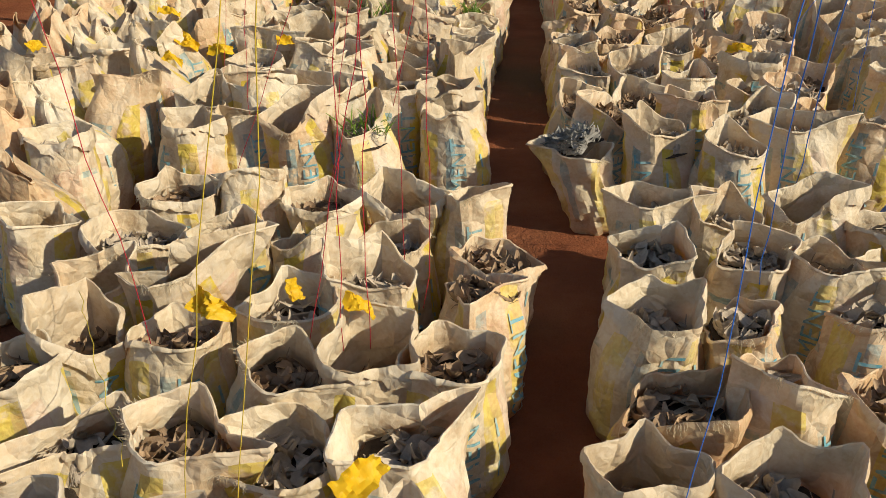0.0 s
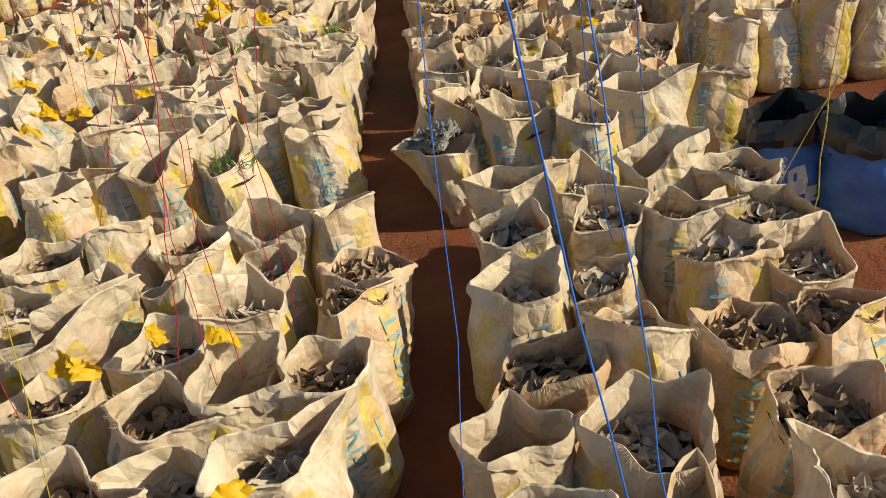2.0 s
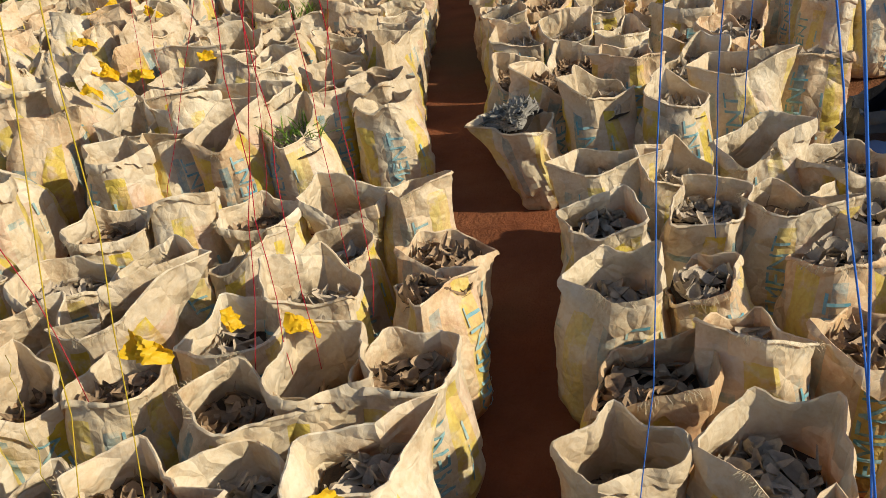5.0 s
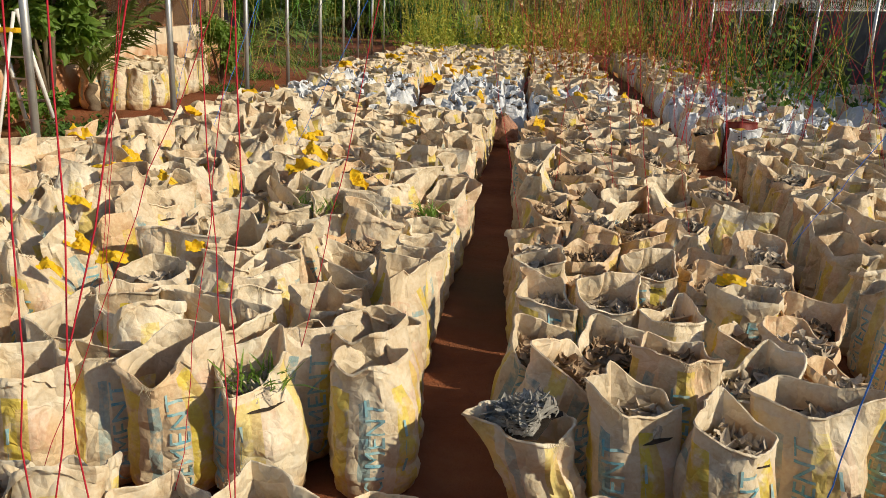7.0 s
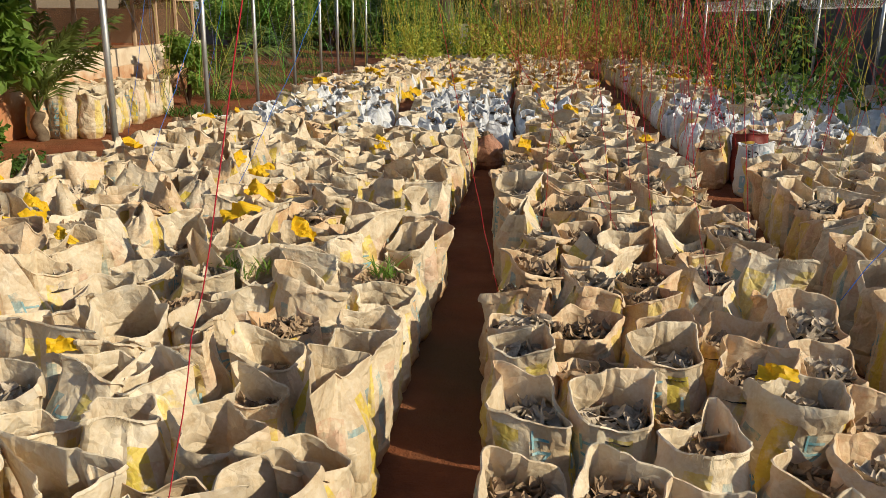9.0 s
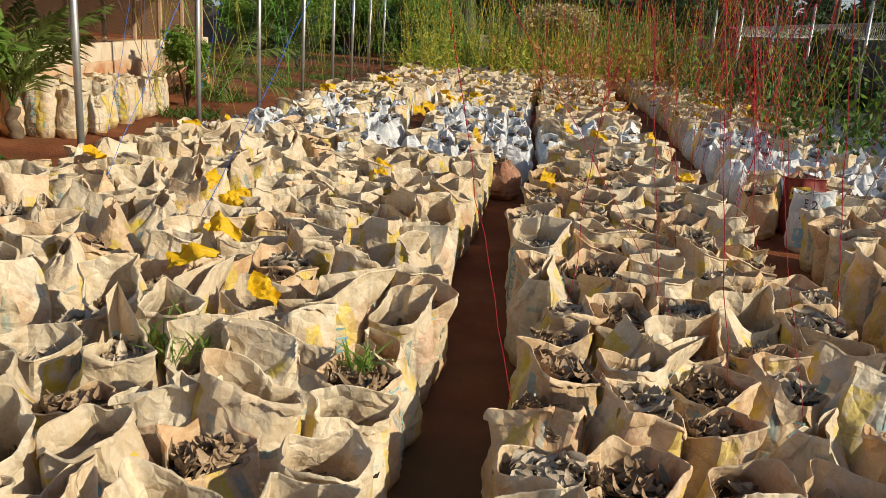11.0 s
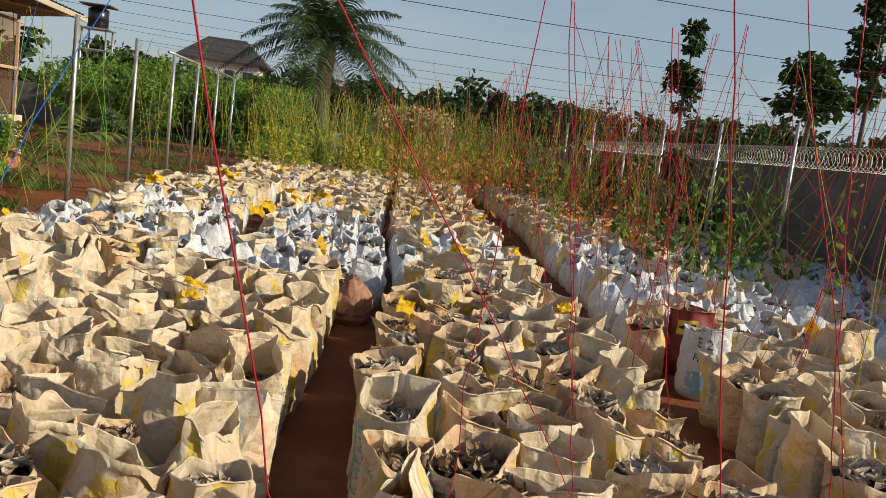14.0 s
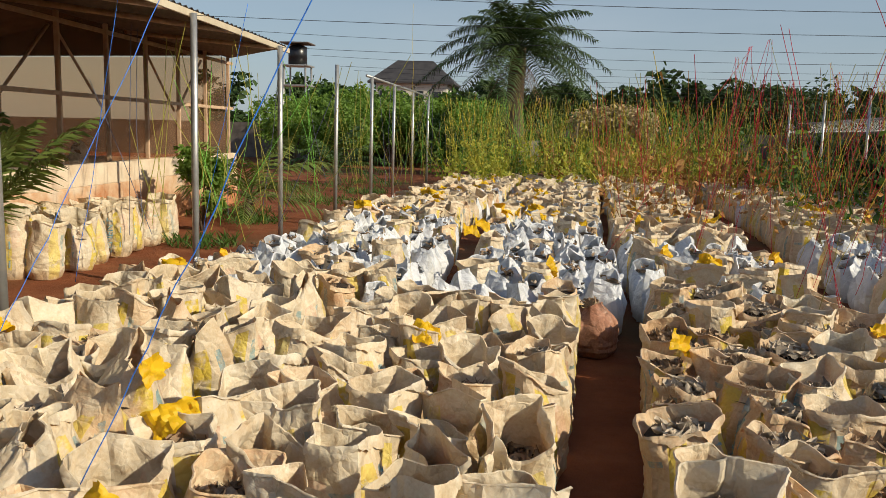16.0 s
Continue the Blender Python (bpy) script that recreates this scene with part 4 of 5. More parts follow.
for i, (x, y) in enumerate(NEAR_SCRAPS + MORE_SCRAPS):
    ob = new("yellow_scrap", SCRAPS[i % 6])
    sc = rng.uniform(0.75, 1.15) * (1.35 if y > 14 else 0.60 if y < 7 else 0.98)
    ob.matrix_basis = pose(x, y, 0.52 + rng.uniform(0, 0.03), rng.uniform(25, 70), rng.uniform(-35, 35), rng.uniform(-40, 100)) @ Matrix.Diagonal((sc, sc, sc, 1))
    tagged(ob, "crumpled yellow plastic scrap caught on a sack rim", "plastic scrap", "yellow scraps on sacks")
for i in range(100):
    y = rng.uniform(16.5, 28.5)
    x = rng.choice((rng.uniform(-2.0, -0.7), rng.uniform(0.1, 1.3), rng.uniform(1.9, 3.1), rng.uniform(4.3, 5.8)))
    ob = new("yellow_scrap", SCRAPS[i % 6])
    sc = rng.uniform(0.6, 1.05)
    ob.matrix_basis = pose(x + 0.03 * (y - 20), y, 0.50, rng.uniform(-40, 40), rng.uniform(-40, 40), rng.uniform(0, 360)) @ Matrix.Diagonal((sc, sc, sc, 1))
    tagged(ob, "crumpled yellow plastic scrap caught on a sack rim", "plastic scrap", "yellow scraps on sacks")


# ---- posts, overhead wires ----
def post(x, y, h, lean, r=0.034):
    ob = new("steel_post", mesh_of("steel_post", *tube([(0, 0, -0.2), (lean * 0.5, 0, h * 0.5), (lean, 0, h)], r, 12), [STEEL]))
    ob.location = (x, y, 0)
    tagged(ob, "galvanised steel pipe post set in the earth", "post", "trellis posts")


LEFT_POSTS = [(-2.97 + 0.03 * (i % 3), 7.9 + 2.96 * i) for i in range(9)]
RIGHT_POSTS = [(7.85, 17.5), (7.80, 20.1), (7.75, 22.8), (7.5, 24.5), (7.45, 27.1), (7.5, 30.0)]
for i, (x, y) in enumerate(LEFT_POSTS):
    post(x, y, 2.72, 0.02 - 0.02 * (i % 2))
for x, y in RIGHT_POSTS:
    post(x, y, 2.65, -0.03, 0.03)
ob = new("steel_rail", mesh_of("steel_rail", *tube([(LEFT_POSTS[5][0] - 0.07, LEFT_POSTS[5][1] - 0.2, 2.73), (LEFT_POSTS[8][0] - 0.07, LEFT_POSTS[8][1] + 0.4, 2.75)], 0.028, 10), [STEEL]))
tagged(ob, "galvanised steel pipe joining the tops of posts", "rail")
WIRE = simple("dark_wire", (0.03, 0.03, 0.035), (0.07, 0.07, 0.075), 30, 0.5, metal=0.3)


def wire(a, b, sag=0.08, r=0.0028, name="overhead_wire"):
    a, b = Vector(a), Vector(b)
    pts = [a.lerp(b, i / 12) - Vector((0, 0, sag * 4 * (i / 12) * (1 - i / 12))) for i in range(13)]
    ob = new(name, mesh_of(name, *tube(pts, r, 5), [WIRE]))
    tagged(ob, "thin dark wire strung between steel posts", "wire", "overhead wires")


for i, (x, y) in enumerate(LEFT_POSTS):
    wire((x, y, 2.70), (8.6 + 0.09 * y, y + 0.4, 2.72), 0.10)
for i in range(6):
    wire((-2.97, 9.4 + 2.96 * i, 2.74), (9.5 + 0.28 * i, 9.9 + 2.96 * i, 2.80), 0.16, 0.0024)


# ---- twine ----
def twine(points, mat, r=0.0022, name="twine"):
    """A slack cord through the given points, with small kinks."""
    pts = [Vector(p) for p in points]
    out = []
    for a, b in zip(pts, pts[1:]):
        for i in range(8):
            t = i / 8
            out.append(a.lerp(b, t) + 0.018 * Vector((noise.noise((a.x * 9, t * 6 + a.y, 1)), noise.noise((a.y * 9, t * 5 + a.x, 7)), 0)))
    out.append(pts[-1])
    ob = new(name, mesh_of(name, *tube(out, r, 5), [mat]))
    colour = mat.name.split("_")[0]
    tagged(ob, "%s plastic twine hung from wires down to a sack" % colour, "twine", "hanging twines")


for base, top, mat, r in (
    ((-0.14, 1.44, 0.44), (0.31, 1.44, 2.67), YEL_S, .0008), ((-0.11, 2.41, 0.42), (0.41, 2.41, 2.67), RED_S, .0012), ((-0.02, 2.41, 0.42), (0.10, 2.41, 2.67), RED_S, .0012),
    ((0.20, 2.63, 0.42), (0.25, 2.63, 2.67), RED_S, .0012), 
    ((1.80, 2.67, 0.42), (1.91, 2.67, 2.73), YEL_S, .0019), ((1.70, 2.78, 0.45), (3.35, 3.36, 2.70), YEL_S, .0010),
    ((-0.99, 4.63, 0.42), (-0.65, 4.63, 2.63), RED_S, .0012), ((-0.23, 3.49, 0.42), (0.11, 3.49, 2.64), RED_S, .0012), ((2.01, 4.16, 0.45), (1.25, 2.70, 2.70), BLUE_S, .0014), ((1.57, 3.55, 0.45), (1.07, 2.10, 2.73), BLUE_S, .0021), ((1.19, 2.77, 0.45), (0.75, 1.52, 2.77), BLUE_S, .0016), ((0.83, 1.10, 0.48), (0.53, 1.25, 2.70), BLUE_S, .0012), ((0.85, 1.14, 0.48), (0.80, 1.93, 2.70), BLUE_S, .0012), ((0.56, 1.28, 0.48), (0.70, 1.42, 2.70), BLUE_S, .0007),
    ((-0.06, 1.44, 0.44), (0.27, 1.44, 2.67), YEL_S, .0008), ((-0.41, 1.90, 0.46), (-0.80, 2.56, 0.50), YEL_S, .0010),
    ((-0.53, 2.40, 0.42), (-0.84, 2.40, 2.64), RED_S, .0012), ((0.06, 2.42, 0.42), (0.13, 2.42, 2.67), RED_S, .0012), ((0.11, 2.92, 0.42), (0.07, 2.92, 2.66), RED_S, .0012),
    ((-0.08, 4.41, 0.45), (0.37, 4.41, 2.64), RED_S, .0018), ((-0.60, 3.46, 0.45), (0.34, 3.46, 2.65), RED_S, .0012), ((-0.73, 4.16, 0.45), (-0.47, 4.16, 2.64), RED_S, .0012),
    ((2.50, 6.35, 0.45), (3.64, 6.35, 2.16), BLUE_S, .0022),
    ((0.86, 6.35, 0.45), (0.38, 5.66, 2.70), RED_S, .0013), ((1.17, 7.61, 0.45), (1.29, 7.61, 2.34), RED_S, .0019), ((1.97, 8.83, 0.45), (1.68, 8.83, 2.39), RED_S, .0022),
    ((1.62, 7.63, 0.45), (1.34, 7.63, 2.33), RED_S, .0019), ((2.60, 11.15, 0.45), (2.43, 11.15, 2.39), RED_S, .0022), ((2.78, 10.37, 0.45), (2.86, 10.37, 2.35), RED_S, .0022),
    ((1.65, 7.32, 0.45), (0.12, 5.50, 2.70), RED_S, .0013), ((2.50, 8.94, 0.45), (2.20, 8.94, 2.36), RED_S, .0028), ((1.90, 6.42, 0.45), (1.51, 6.62, 2.29), RED_S, .0012),
    ((1.70, 6.69, 0.45), (1.41, 6.69, 2.30), RED_S, .0019), ((2.41, 7.39, 0.45), (2.17, 7.39, 2.26), RED_S, .0022), ((-1.03, 8.45, 0.45), (-0.02, 8.45, 2.48), BLUE_S, .0022),
    ((2.61, 11.88, 0.45), (2.02, 11.88, 2.42), RED_S, .0022), ((2.63, 12.01, 0.45), (2.13, 12.07, 2.42), RED_S, .0022), ((-0.56, 12.66, 0.45), (-0.58, 12.66, 2.65), YEL_S, .0010),
    ((-2.00, 9.25, 0.45), (-1.46, 10.45, 2.67), BLUE_S, .0022), ((-3.39, 15.05, 0.20), (-2.43, 14.05, 2.85), BLUE_S, .003), ((-3.72, 13.00, 0.20), (-2.98, 12.60, 2.84), BLUE_S, .003),
   
):
    mid = Vector(base).lerp(Vector(top), 0.4) + Vector((rng.uniform(-.02, .02), 0, 0))
    twine([base, mid, top], mat, r)
# red twines fanning down in bundles from shared points on the wires
fan = random.Random(29)
NEAR_FANS = [(3.2, 10.2), (3.9, 9.6), (4.6, 10.4), (2.9, 11.5), (4.2, 11.4), (5.2, 11.0)]
for i in range(30):
    ay = 9.6 + 12.5 * (min(i, 24) / 24) ** 1.1 + fan.uniform(-.2, .2)
    ax = interp([(9, 3.1), (22, 4.6)], ay) + fan.choice((-0.9, 0.1, 0.8, 1.6, 2.3)) + fan.uniform(-.25, .25)
    if i >= 24:
        ax, ay = NEAR_FANS[i - 24]
    for k in range(fan.choice((3, 4, 5))):
        bx, by = ax + fan.gauss(0.1, 0.5), ay + fan.gauss(0, 0.55)
        mat = fan.choice((RED_S, RED_S, RED_S, RED_S, RED_S, OLIVE_S, YEL_S))
        twine([(bx, by, 0.45), (ax * 0.5 + bx * 0.5 + fan.gauss(0, .04), ay * 0.5 + by * 0.5, 1.55), (ax + fan.gauss(0, .02), ay + fan.gauss(0, .03), 2.66)], mat, 0.0023)
for bx, by, tx, ty in ((3.7, 12.1, 2.45, 11.7), (3.75, 12.6, 2.7, 12.0), (3.72, 12.3, 2.95, 12.2), (3.9, 13.2, 3.0, 12.2), (3.6, 11.6, 3.1, 12.1), (3.95, 13.6, 3.25, 12.6), (3.5, 11.2, 3.2, 11.4)):
    twine([(bx, by, 0.45), (tx, ty, 2.75)], RED_S, 0.0026)
for bx, by, tx, ty, tz in ((6.2, 12.2, 4.4, 15.5, 2.3), (6.4, 11.6, 4.6, 14.0, 2.1), (5.9, 14.2, 4.2, 16.2, 2.2), (5.0, 16.5, 6.6, 15.5, 2.4), (4.9, 13.5, 6.4, 14.0, 2.5)):
    twine([(bx, by, 0.45), (tx, ty, tz)], OLIVE_S, 0.0024)


def vine_strip(verts, faces, p, along_cord, r):
    """A narrow drooping leaf beside a cord."""
    d = (along_cord * r.choice((1, -1, -1)) + Vector((r.gauss(0, .3), r.gauss(0, .3), r.gauss(0, .2)))).normalized() * r.uniform(0.08, 0.30)
    s = Vector((r.gauss(0, 1), r.gauss(0, 1), 0)).normalized() * r.uniform(0.008, 0.022)
    k = len(verts)
    verts += [tuple(p - s), tuple(p + s), tuple(p + d)]
    faces += [(k, k + 1, k + 2)]


def cord_curtain(name, n, xr, yr, mats, label, leaf=None, leaf_n=0, seed=3):
    """Many cords hung close together, some with climbing leaves, past counting."""
    r = random.Random(seed)
    verts, faces, slots = [], [], []
    for _ in range(n):
        y = r.uniform(*yr)
        x = r.uniform(*xr) + 0.05 * (y - 20)
        z0 = r.uniform(0.4, 0.7)
        top = Vector((x + r.gauss(0, 0.45), y + r.gauss(0, 0.5), r.choice((2.66, r.uniform(1.9, 2.7), r.uniform(1.3, 2.5)))))
        base = Vector((x, y, z0))
        mid = base.lerp(top, 0.5) + Vector((r.gauss(0, 0.05), 0, 0))
        v, f = tube([base, mid, top], 0.0046, 3, False)
        k = len(verts)
        verts += [tuple(p) for p in v]
        faces += [tuple(i + k for i in q) for q in f]
        slots += [r.randrange(len(mats))] * len(f)
        if leaf and r.random() < 0.75:
            climb = r.uniform(0.3, 1.0)
            for _ in range(leaf_n // 2):
                t = r.random() ** 2 * 0.45
                leaf_quad(verts, faces, base.lerp(top, t) + Vector((r.gauss(0, 0.07), r.gauss(0, 0.07), 0)), r.uniform(0.08, 0.19), r, 0.6)
                slots += [len(mats)] * 2
            for _ in range(leaf_n // 3):
                t = r.random() * climb
                p = (base.lerp(mid, t * 2) if t < 0.5 else mid.lerp(top, t * 2 - 1)) + Vector((r.gauss(0, 0.05), r.gauss(0, 0.05), 0))
                vine_strip(verts, faces, p, (top - base).normalized(), r)
                slots += [len(mats)]
    ob = new(name, mesh_of(name, verts, faces, mats + ([leaf] if leaf else []), slots, smooth=False))
    tagged(ob, label, "twines", kind="stuff")


def leaf_quad(verts, faces, p, size, r, droop=0.35):
    """One pointed leaf folded along its midrib: two triangles."""
    d = Vector((r.gauss(0, 1), r.gauss(0, 1), r.gauss(0, 0.6) - droop)).normalized()
    s = d.cross(Vector((r.gauss(0, 1), r.gauss(0, 1), r.gauss(0, 1)))).normalized()
    k = len(verts)
    up = d.cross(s)
    verts += [tuple(p), tuple(p + d * size * 0.5 + s * size * 0.28 + up * size * 0.08), tuple(p + d * size), tuple(p + d * size * 0.5 - s * size * 0.28 + up * size * 0.08)]
    faces += [(k, k + 1, k + 2), (k, k + 2, k + 3)]


DRY_VINE = simple("dried_vine", (0.46, 0.20, 0.06), (0.62, 0.36, 0.13), 6, 0.8, rand=0.6, through_light=0.25)
cord_curtain("vine_twines", 520, (-2.2, 5.2), (26.5, 35), [YEL_S, GRN_S, OLIVE_S, OLIVE_S, YEL_S], "yellow and green twines with climbing vines over far sacks", GREEN_Y, 20, 5)
cord_curtain("leafy_vines", 170, (-3.0, 7.5), (28, 36), [OLIVE_S, GRN_S], "dark green climbing vines over the far beds", GREEN_L, 50, 15)
cord_curtain("dry_vines", 60, (0.0, 6.0), (26, 34), [DRY_VINE, STRAW], "dried brown vines hung on twines", DRY_VINE, 60, 16)
cord_curtain("red_twines_far", 170, (1.6, 6.4), (17, 29), [RED_S, RED_S, YEL_S, DRY_VINE, OLIVE_S], "red and yellow twines with dry vines", DRY_VINE, 10, 6)
cord_curtain("green_twines_by_posts", 90, (-3.9, -2.2), (14, 33), [GRN_S, OLIVE_S, GREY_S, OLIVE_S, OLIVE_S], "green and grey twines hung beside steel posts", seed=7)
cord_curtain("twines_by_wall", 150, (5.0, 7.4), (14, 27), [RED_S, YEL_S, GREY_S, OLIVE_S, STRAW], "twines with vines near the block wall", GREEN_A, 26, 8)
for i, (x, y) in enumerate(((5.35, 14.6), (5.7, 16.0), (6.3, 13.6), (5.2, 17.6), (6.0, 18.8), (4.6, 19.6), (6.6, 16.6))):
    rr = random.Random(400 + i)
    root = new("climbing_vine", mesh_of("climbing_vine", *tube([(x, y, 0.42), (x + rr.gauss(0, .05), y, 1.0), (x + rr.gauss(0, .1), y, 1.7), (x + rr.gauss(0, .15), y, 2.3)], 0.004, 5), [GREEN_D]))
    tagged(root, "green climbing vine with broad leaves on a twine", "vine", "climbing vines")
    lv, lf = [], []
    for k in range(34):
        z = 0.5 + 1.35 * rr.random() ** 1.6
        leaf_quad(lv, lf, Vector((x + rr.gauss(0, 0.06), y + rr.gauss(0, 0.06), z)), rr.uniform(0.07, 0.15), rr, 0.7)
    tagged(part("leaves", mesh_of("leaves", lv, lf, [GREEN_L], smooth=False), root, "broad green leaves"), kind="stuff")

# ---- block wall with razor wire ----
WALL_A, WALL_B = Vector((7.85, 2.0, 0)), Vector((12.25, 46.0, 0))
along = (WALL_B - WALL_A).normalized()
turn = math.degrees(math.atan2(along.y, along.x))
length = (WALL_B - WALL_A).length
ob = new("wall_east", mesh_of("wall_east", *joined([box(0, -0.11, -0.2, length, 0.11, 1.93), box(0, -0.14, 1.93, length, 0.14, 1.99, 0.01)]), [BLOCK], smooth=False))
ob.matrix_basis = pose(WALL_A.x, WALL_A.y, 0, 0, 0, turn)
tagged(ob, "plain grey sandcrete block boundary wall with coping", "wall", kind="structure")
WIREM = simple("razor_wire", (0.45, 0.44, 0.42), (0.65, 0.63, 0.60), 20, 0.45, metal=0.6)
coil = [WALL_A + along * (i * 0.014) + Vector((0, 0, 2.22)) + 0.21 * (math.sin(i * 0.55) * Vector((0, 0, 1)) + math.cos(i * 0.55) * Vector((along.y, -along.x, 0))) for i in range(int(length / 0.014))]
ob = new("razor_wire", mesh_of("razor_wire", *tube(coil, 0.006, 3), [WIREM]))
tagged(ob, "coiled razor wire along the top of the wall", "razor wire")
ob = new("wall_far", mesh_of("wall_far", *box(0, -0.11, -0.2, 60, 0.11, 1.9), [BLOCK], smooth=False))
ob.matrix_basis = pose(12.25, 46.0, 0, 0, 0, 172)
tagged(ob, "grey block boundary wall behind the trees", "wall", kind="structure")

# ---- netted shed ----
LIME = simple("pale_lime_render", (0.62, 0.47, 0.33), (0.78, 0.66, 0.50), 3.5, 0.9, 0.4, dist=0.02)
shed = new("netted_shed")
shed.location = (-5.8, 14.0, 0)
shed.rotation_euler = (0, 0, radians(92.0))
tagged(shed, "open shed with rendered plinth wall, timber posts and metal roof", "shed")
part("low_wall", mesh_of("low_wall", *joined([box(-6, -0.1, -0.1, 9.4, 0.1, 0.76, 0.01), box(9.2, 0.1, -0.1, 9.4, 7, 0.76, 0.01)]), [RENDER_W], smooth=False), shed, "white rendered wall splashed with red mud")
part("ledge", mesh_of("ledge", *box(-6, -0.085, 0.76, 9.4, 0.085, 1.08, 0.012), [LIME], smooth=False), shed, "paler rendered upper course")
part("raised_floor", mesh_of("raised_floor", *box(-5.9, 0.1, 0.0, 9.2, 7.0, 0.94), [simple("packed_earth_floor", (0.40, 0.25, 0.16), (0.56, 0.38, 0.26), 3, 0.95, 0.5)], smooth=False), shed, "packed brown earth floor")
TIMBER = simple("raw_timber", (0.46, 0.30, 0.19), (0.64, 0.46, 0.31), 9, 0.85, 0.4)
TIN = simple("rusty_roof_sheet", (0.10, 0.085, 0.075), (0.20, 0.16, 0.13), 2.2, 0.6, 0.3, metal=0.3)
FASCIA = simple("pale_fascia", (0.50, 0.42, 0.30), (0.62, 0.54, 0.40), 4, 0.7, 0.2)
for i in range(12):
    x = -5.6 + 1.34 * i
    part("timber_post", mesh_of("timber_post", *box(x - 0.03, -0.03, 1.08, x + 0.03, 0.03, 3.10, 0.006), [TIMBER], smooth=False), shed)
    part("timber_post", mesh_of("timber_post", *box(x - 0.04, 6.6, 0.0, x + 0.04, 6.68, 3.9, 0.006), [TIMBER], smooth=False), shed)
    if i % 3 != 1 and i < 11:
        v, f = tube([(x, 0.03, 1.9 if i % 2 else 2.9), (x + 1.2, 0.03, 2.9 if i % 2 else 1.9)], 0.022, 6)
        part("brace", mesh_of("brace", v, f, [TIMBER]), shed)
for z in (2.0, 2.95):
    part("rail", mesh_of("rail", *box(-6, -0.025, z, 9.4, 0.025, z + 0.06, 0.005), [TIMBER], smooth=False), shed)
rv, rf = [], []
for j, (ry, rz, x1) in enumerate(((-2.83, 2.78, 3.35), (0.1, 3.14, 9.6), (3.3, 3.9, 9.6), (7.2, 3.0, 9.6))):
    for i in range(141):
        rv.append((-7.0 + (x1 + 7.0) * i / 140, ry, rz + (0.018 if i % 2 else -0.018)))
rf = [(j * 141 + i, j * 141 + i + 1, (j + 1) * 141 + i + 1, (j + 1) * 141 + i) for j in range(3) for i in range(140)]
roof = part("roof", mesh_of("roof", rv, rf, [TIN], smooth=False), shed, "dark corrugated roof sheeting")
part("fascia", mesh_of("fascia", *box(-7.0, -2.87, 2.69, 3.38, -2.84, 2.755), [FASCIA], smooth=False), shed, "pale fascia board")
for i in range(6):
    x = -6.2 + 1.85 * i
    part("rafter", mesh_of("rafter", *tube([(x, -2.8, 2.73), (x + (1.6 if i == 5 else 0.0), 0.1, 3.08)], 0.035, 6), [TIMBER]), shed)
part("gable", mesh_of("gable", [(9.45, 0.1, 3.16), (9.45, 7.2, 3.02), (9.45, 3.3, 3.92)], [(0, 1, 2)], [TIN], smooth=False), shed)


def netting(name, share, tint):
    """Fine mesh: share of it is brown thread, the rest lets brown-tinted light through."""
    net = Mat(name, 0.8)
    net.color((0.62, 0.42, 0.28))
    net.translucent((0.66, 0.46, 0.31), 0.5)
    thread = net.t.nodes["Material Output"].inputs[0].links[0].from_socket
    clear = net.node("ShaderNodeBsdfTransparent", Color=(*tint, 1))
    mx = net.node("ShaderNodeMixShader", Fac=share)
    net.link(clear.outputs[0], mx.inputs[1])
    net.link(thread, mx.inputs[2])
    net.link(mx.outputs[0], net.t.nodes["Material Output"].inputs[0])
    return net.m


NET, NET_BACK = netting("brown_netting", 0.20, (1.0, 0.80, 0.61)), netting("dusty_brown_netting", 0.16, (1.0, 0.80, 0.61))
part("netting", mesh_of("netting", [(-6, 0.06, 1.08), (9.2, 0.06, 1.08), (9.2, 0.06, 3.1), (-6, 0.06, 3.1)], [(0, 1, 2, 3)], [NET]), shed, "fine brown insect netting")
part("netting", mesh_of("netting_back", [(-6, 6.7, 0.5), (9.4, 6.7, 0.5), (9.4, 6.7, 3.11), (-6, 6.7, 3.11)], [(0, 1, 2, 3)], [NET_BACK]), shed, "dusty brown insect netting")
part("netting", mesh_of("netting_end", [(9.25, 0.1, 0.76), (9.25, 6.7, 0.76), (9.25, 6.7, 3.0), (9.25, 0.1, 3.1)], [(0, 1, 2, 3)], [NET]), shed, "dusty brown insect netting")
# bags on the shed floor
for i in range(11):
    ob = sack(-6.4 - rng.uniform(0, 2.5), 13.5 + rng.uniform(0, 7.5), rng.choice(PLASTIC), rng.uniform(0, 360), z=0.93, scale=rng.uniform(0.55, 0.9))
    tagged(ob, "crumpled plastic sack lying inside the netted shed", group="sacks inside the shed")

bench = new("work_bench")
bench.location = (-7.9, 16.4, 0.94)
bench.rotation_euler = (0, 0, radians(94.5))
tagged(bench, "rough dark timber bench standing inside the shed", "bench")
part("bench_top", mesh_of("bench_top", *box(-1.0, -0.3, 0.62, 1.0, 0.3, 0.67, 0.008), [BARK], smooth=False), bench)
for dx in (-0.9, 0.9):
    for dy in (-0.24, 0.24):
        part("leg", mesh_of("leg", *box(dx - 0.035, dy - 0.035, 0, dx + 0.035, dy + 0.035, 0.62, 0.005), [BARK], smooth=False), bench)

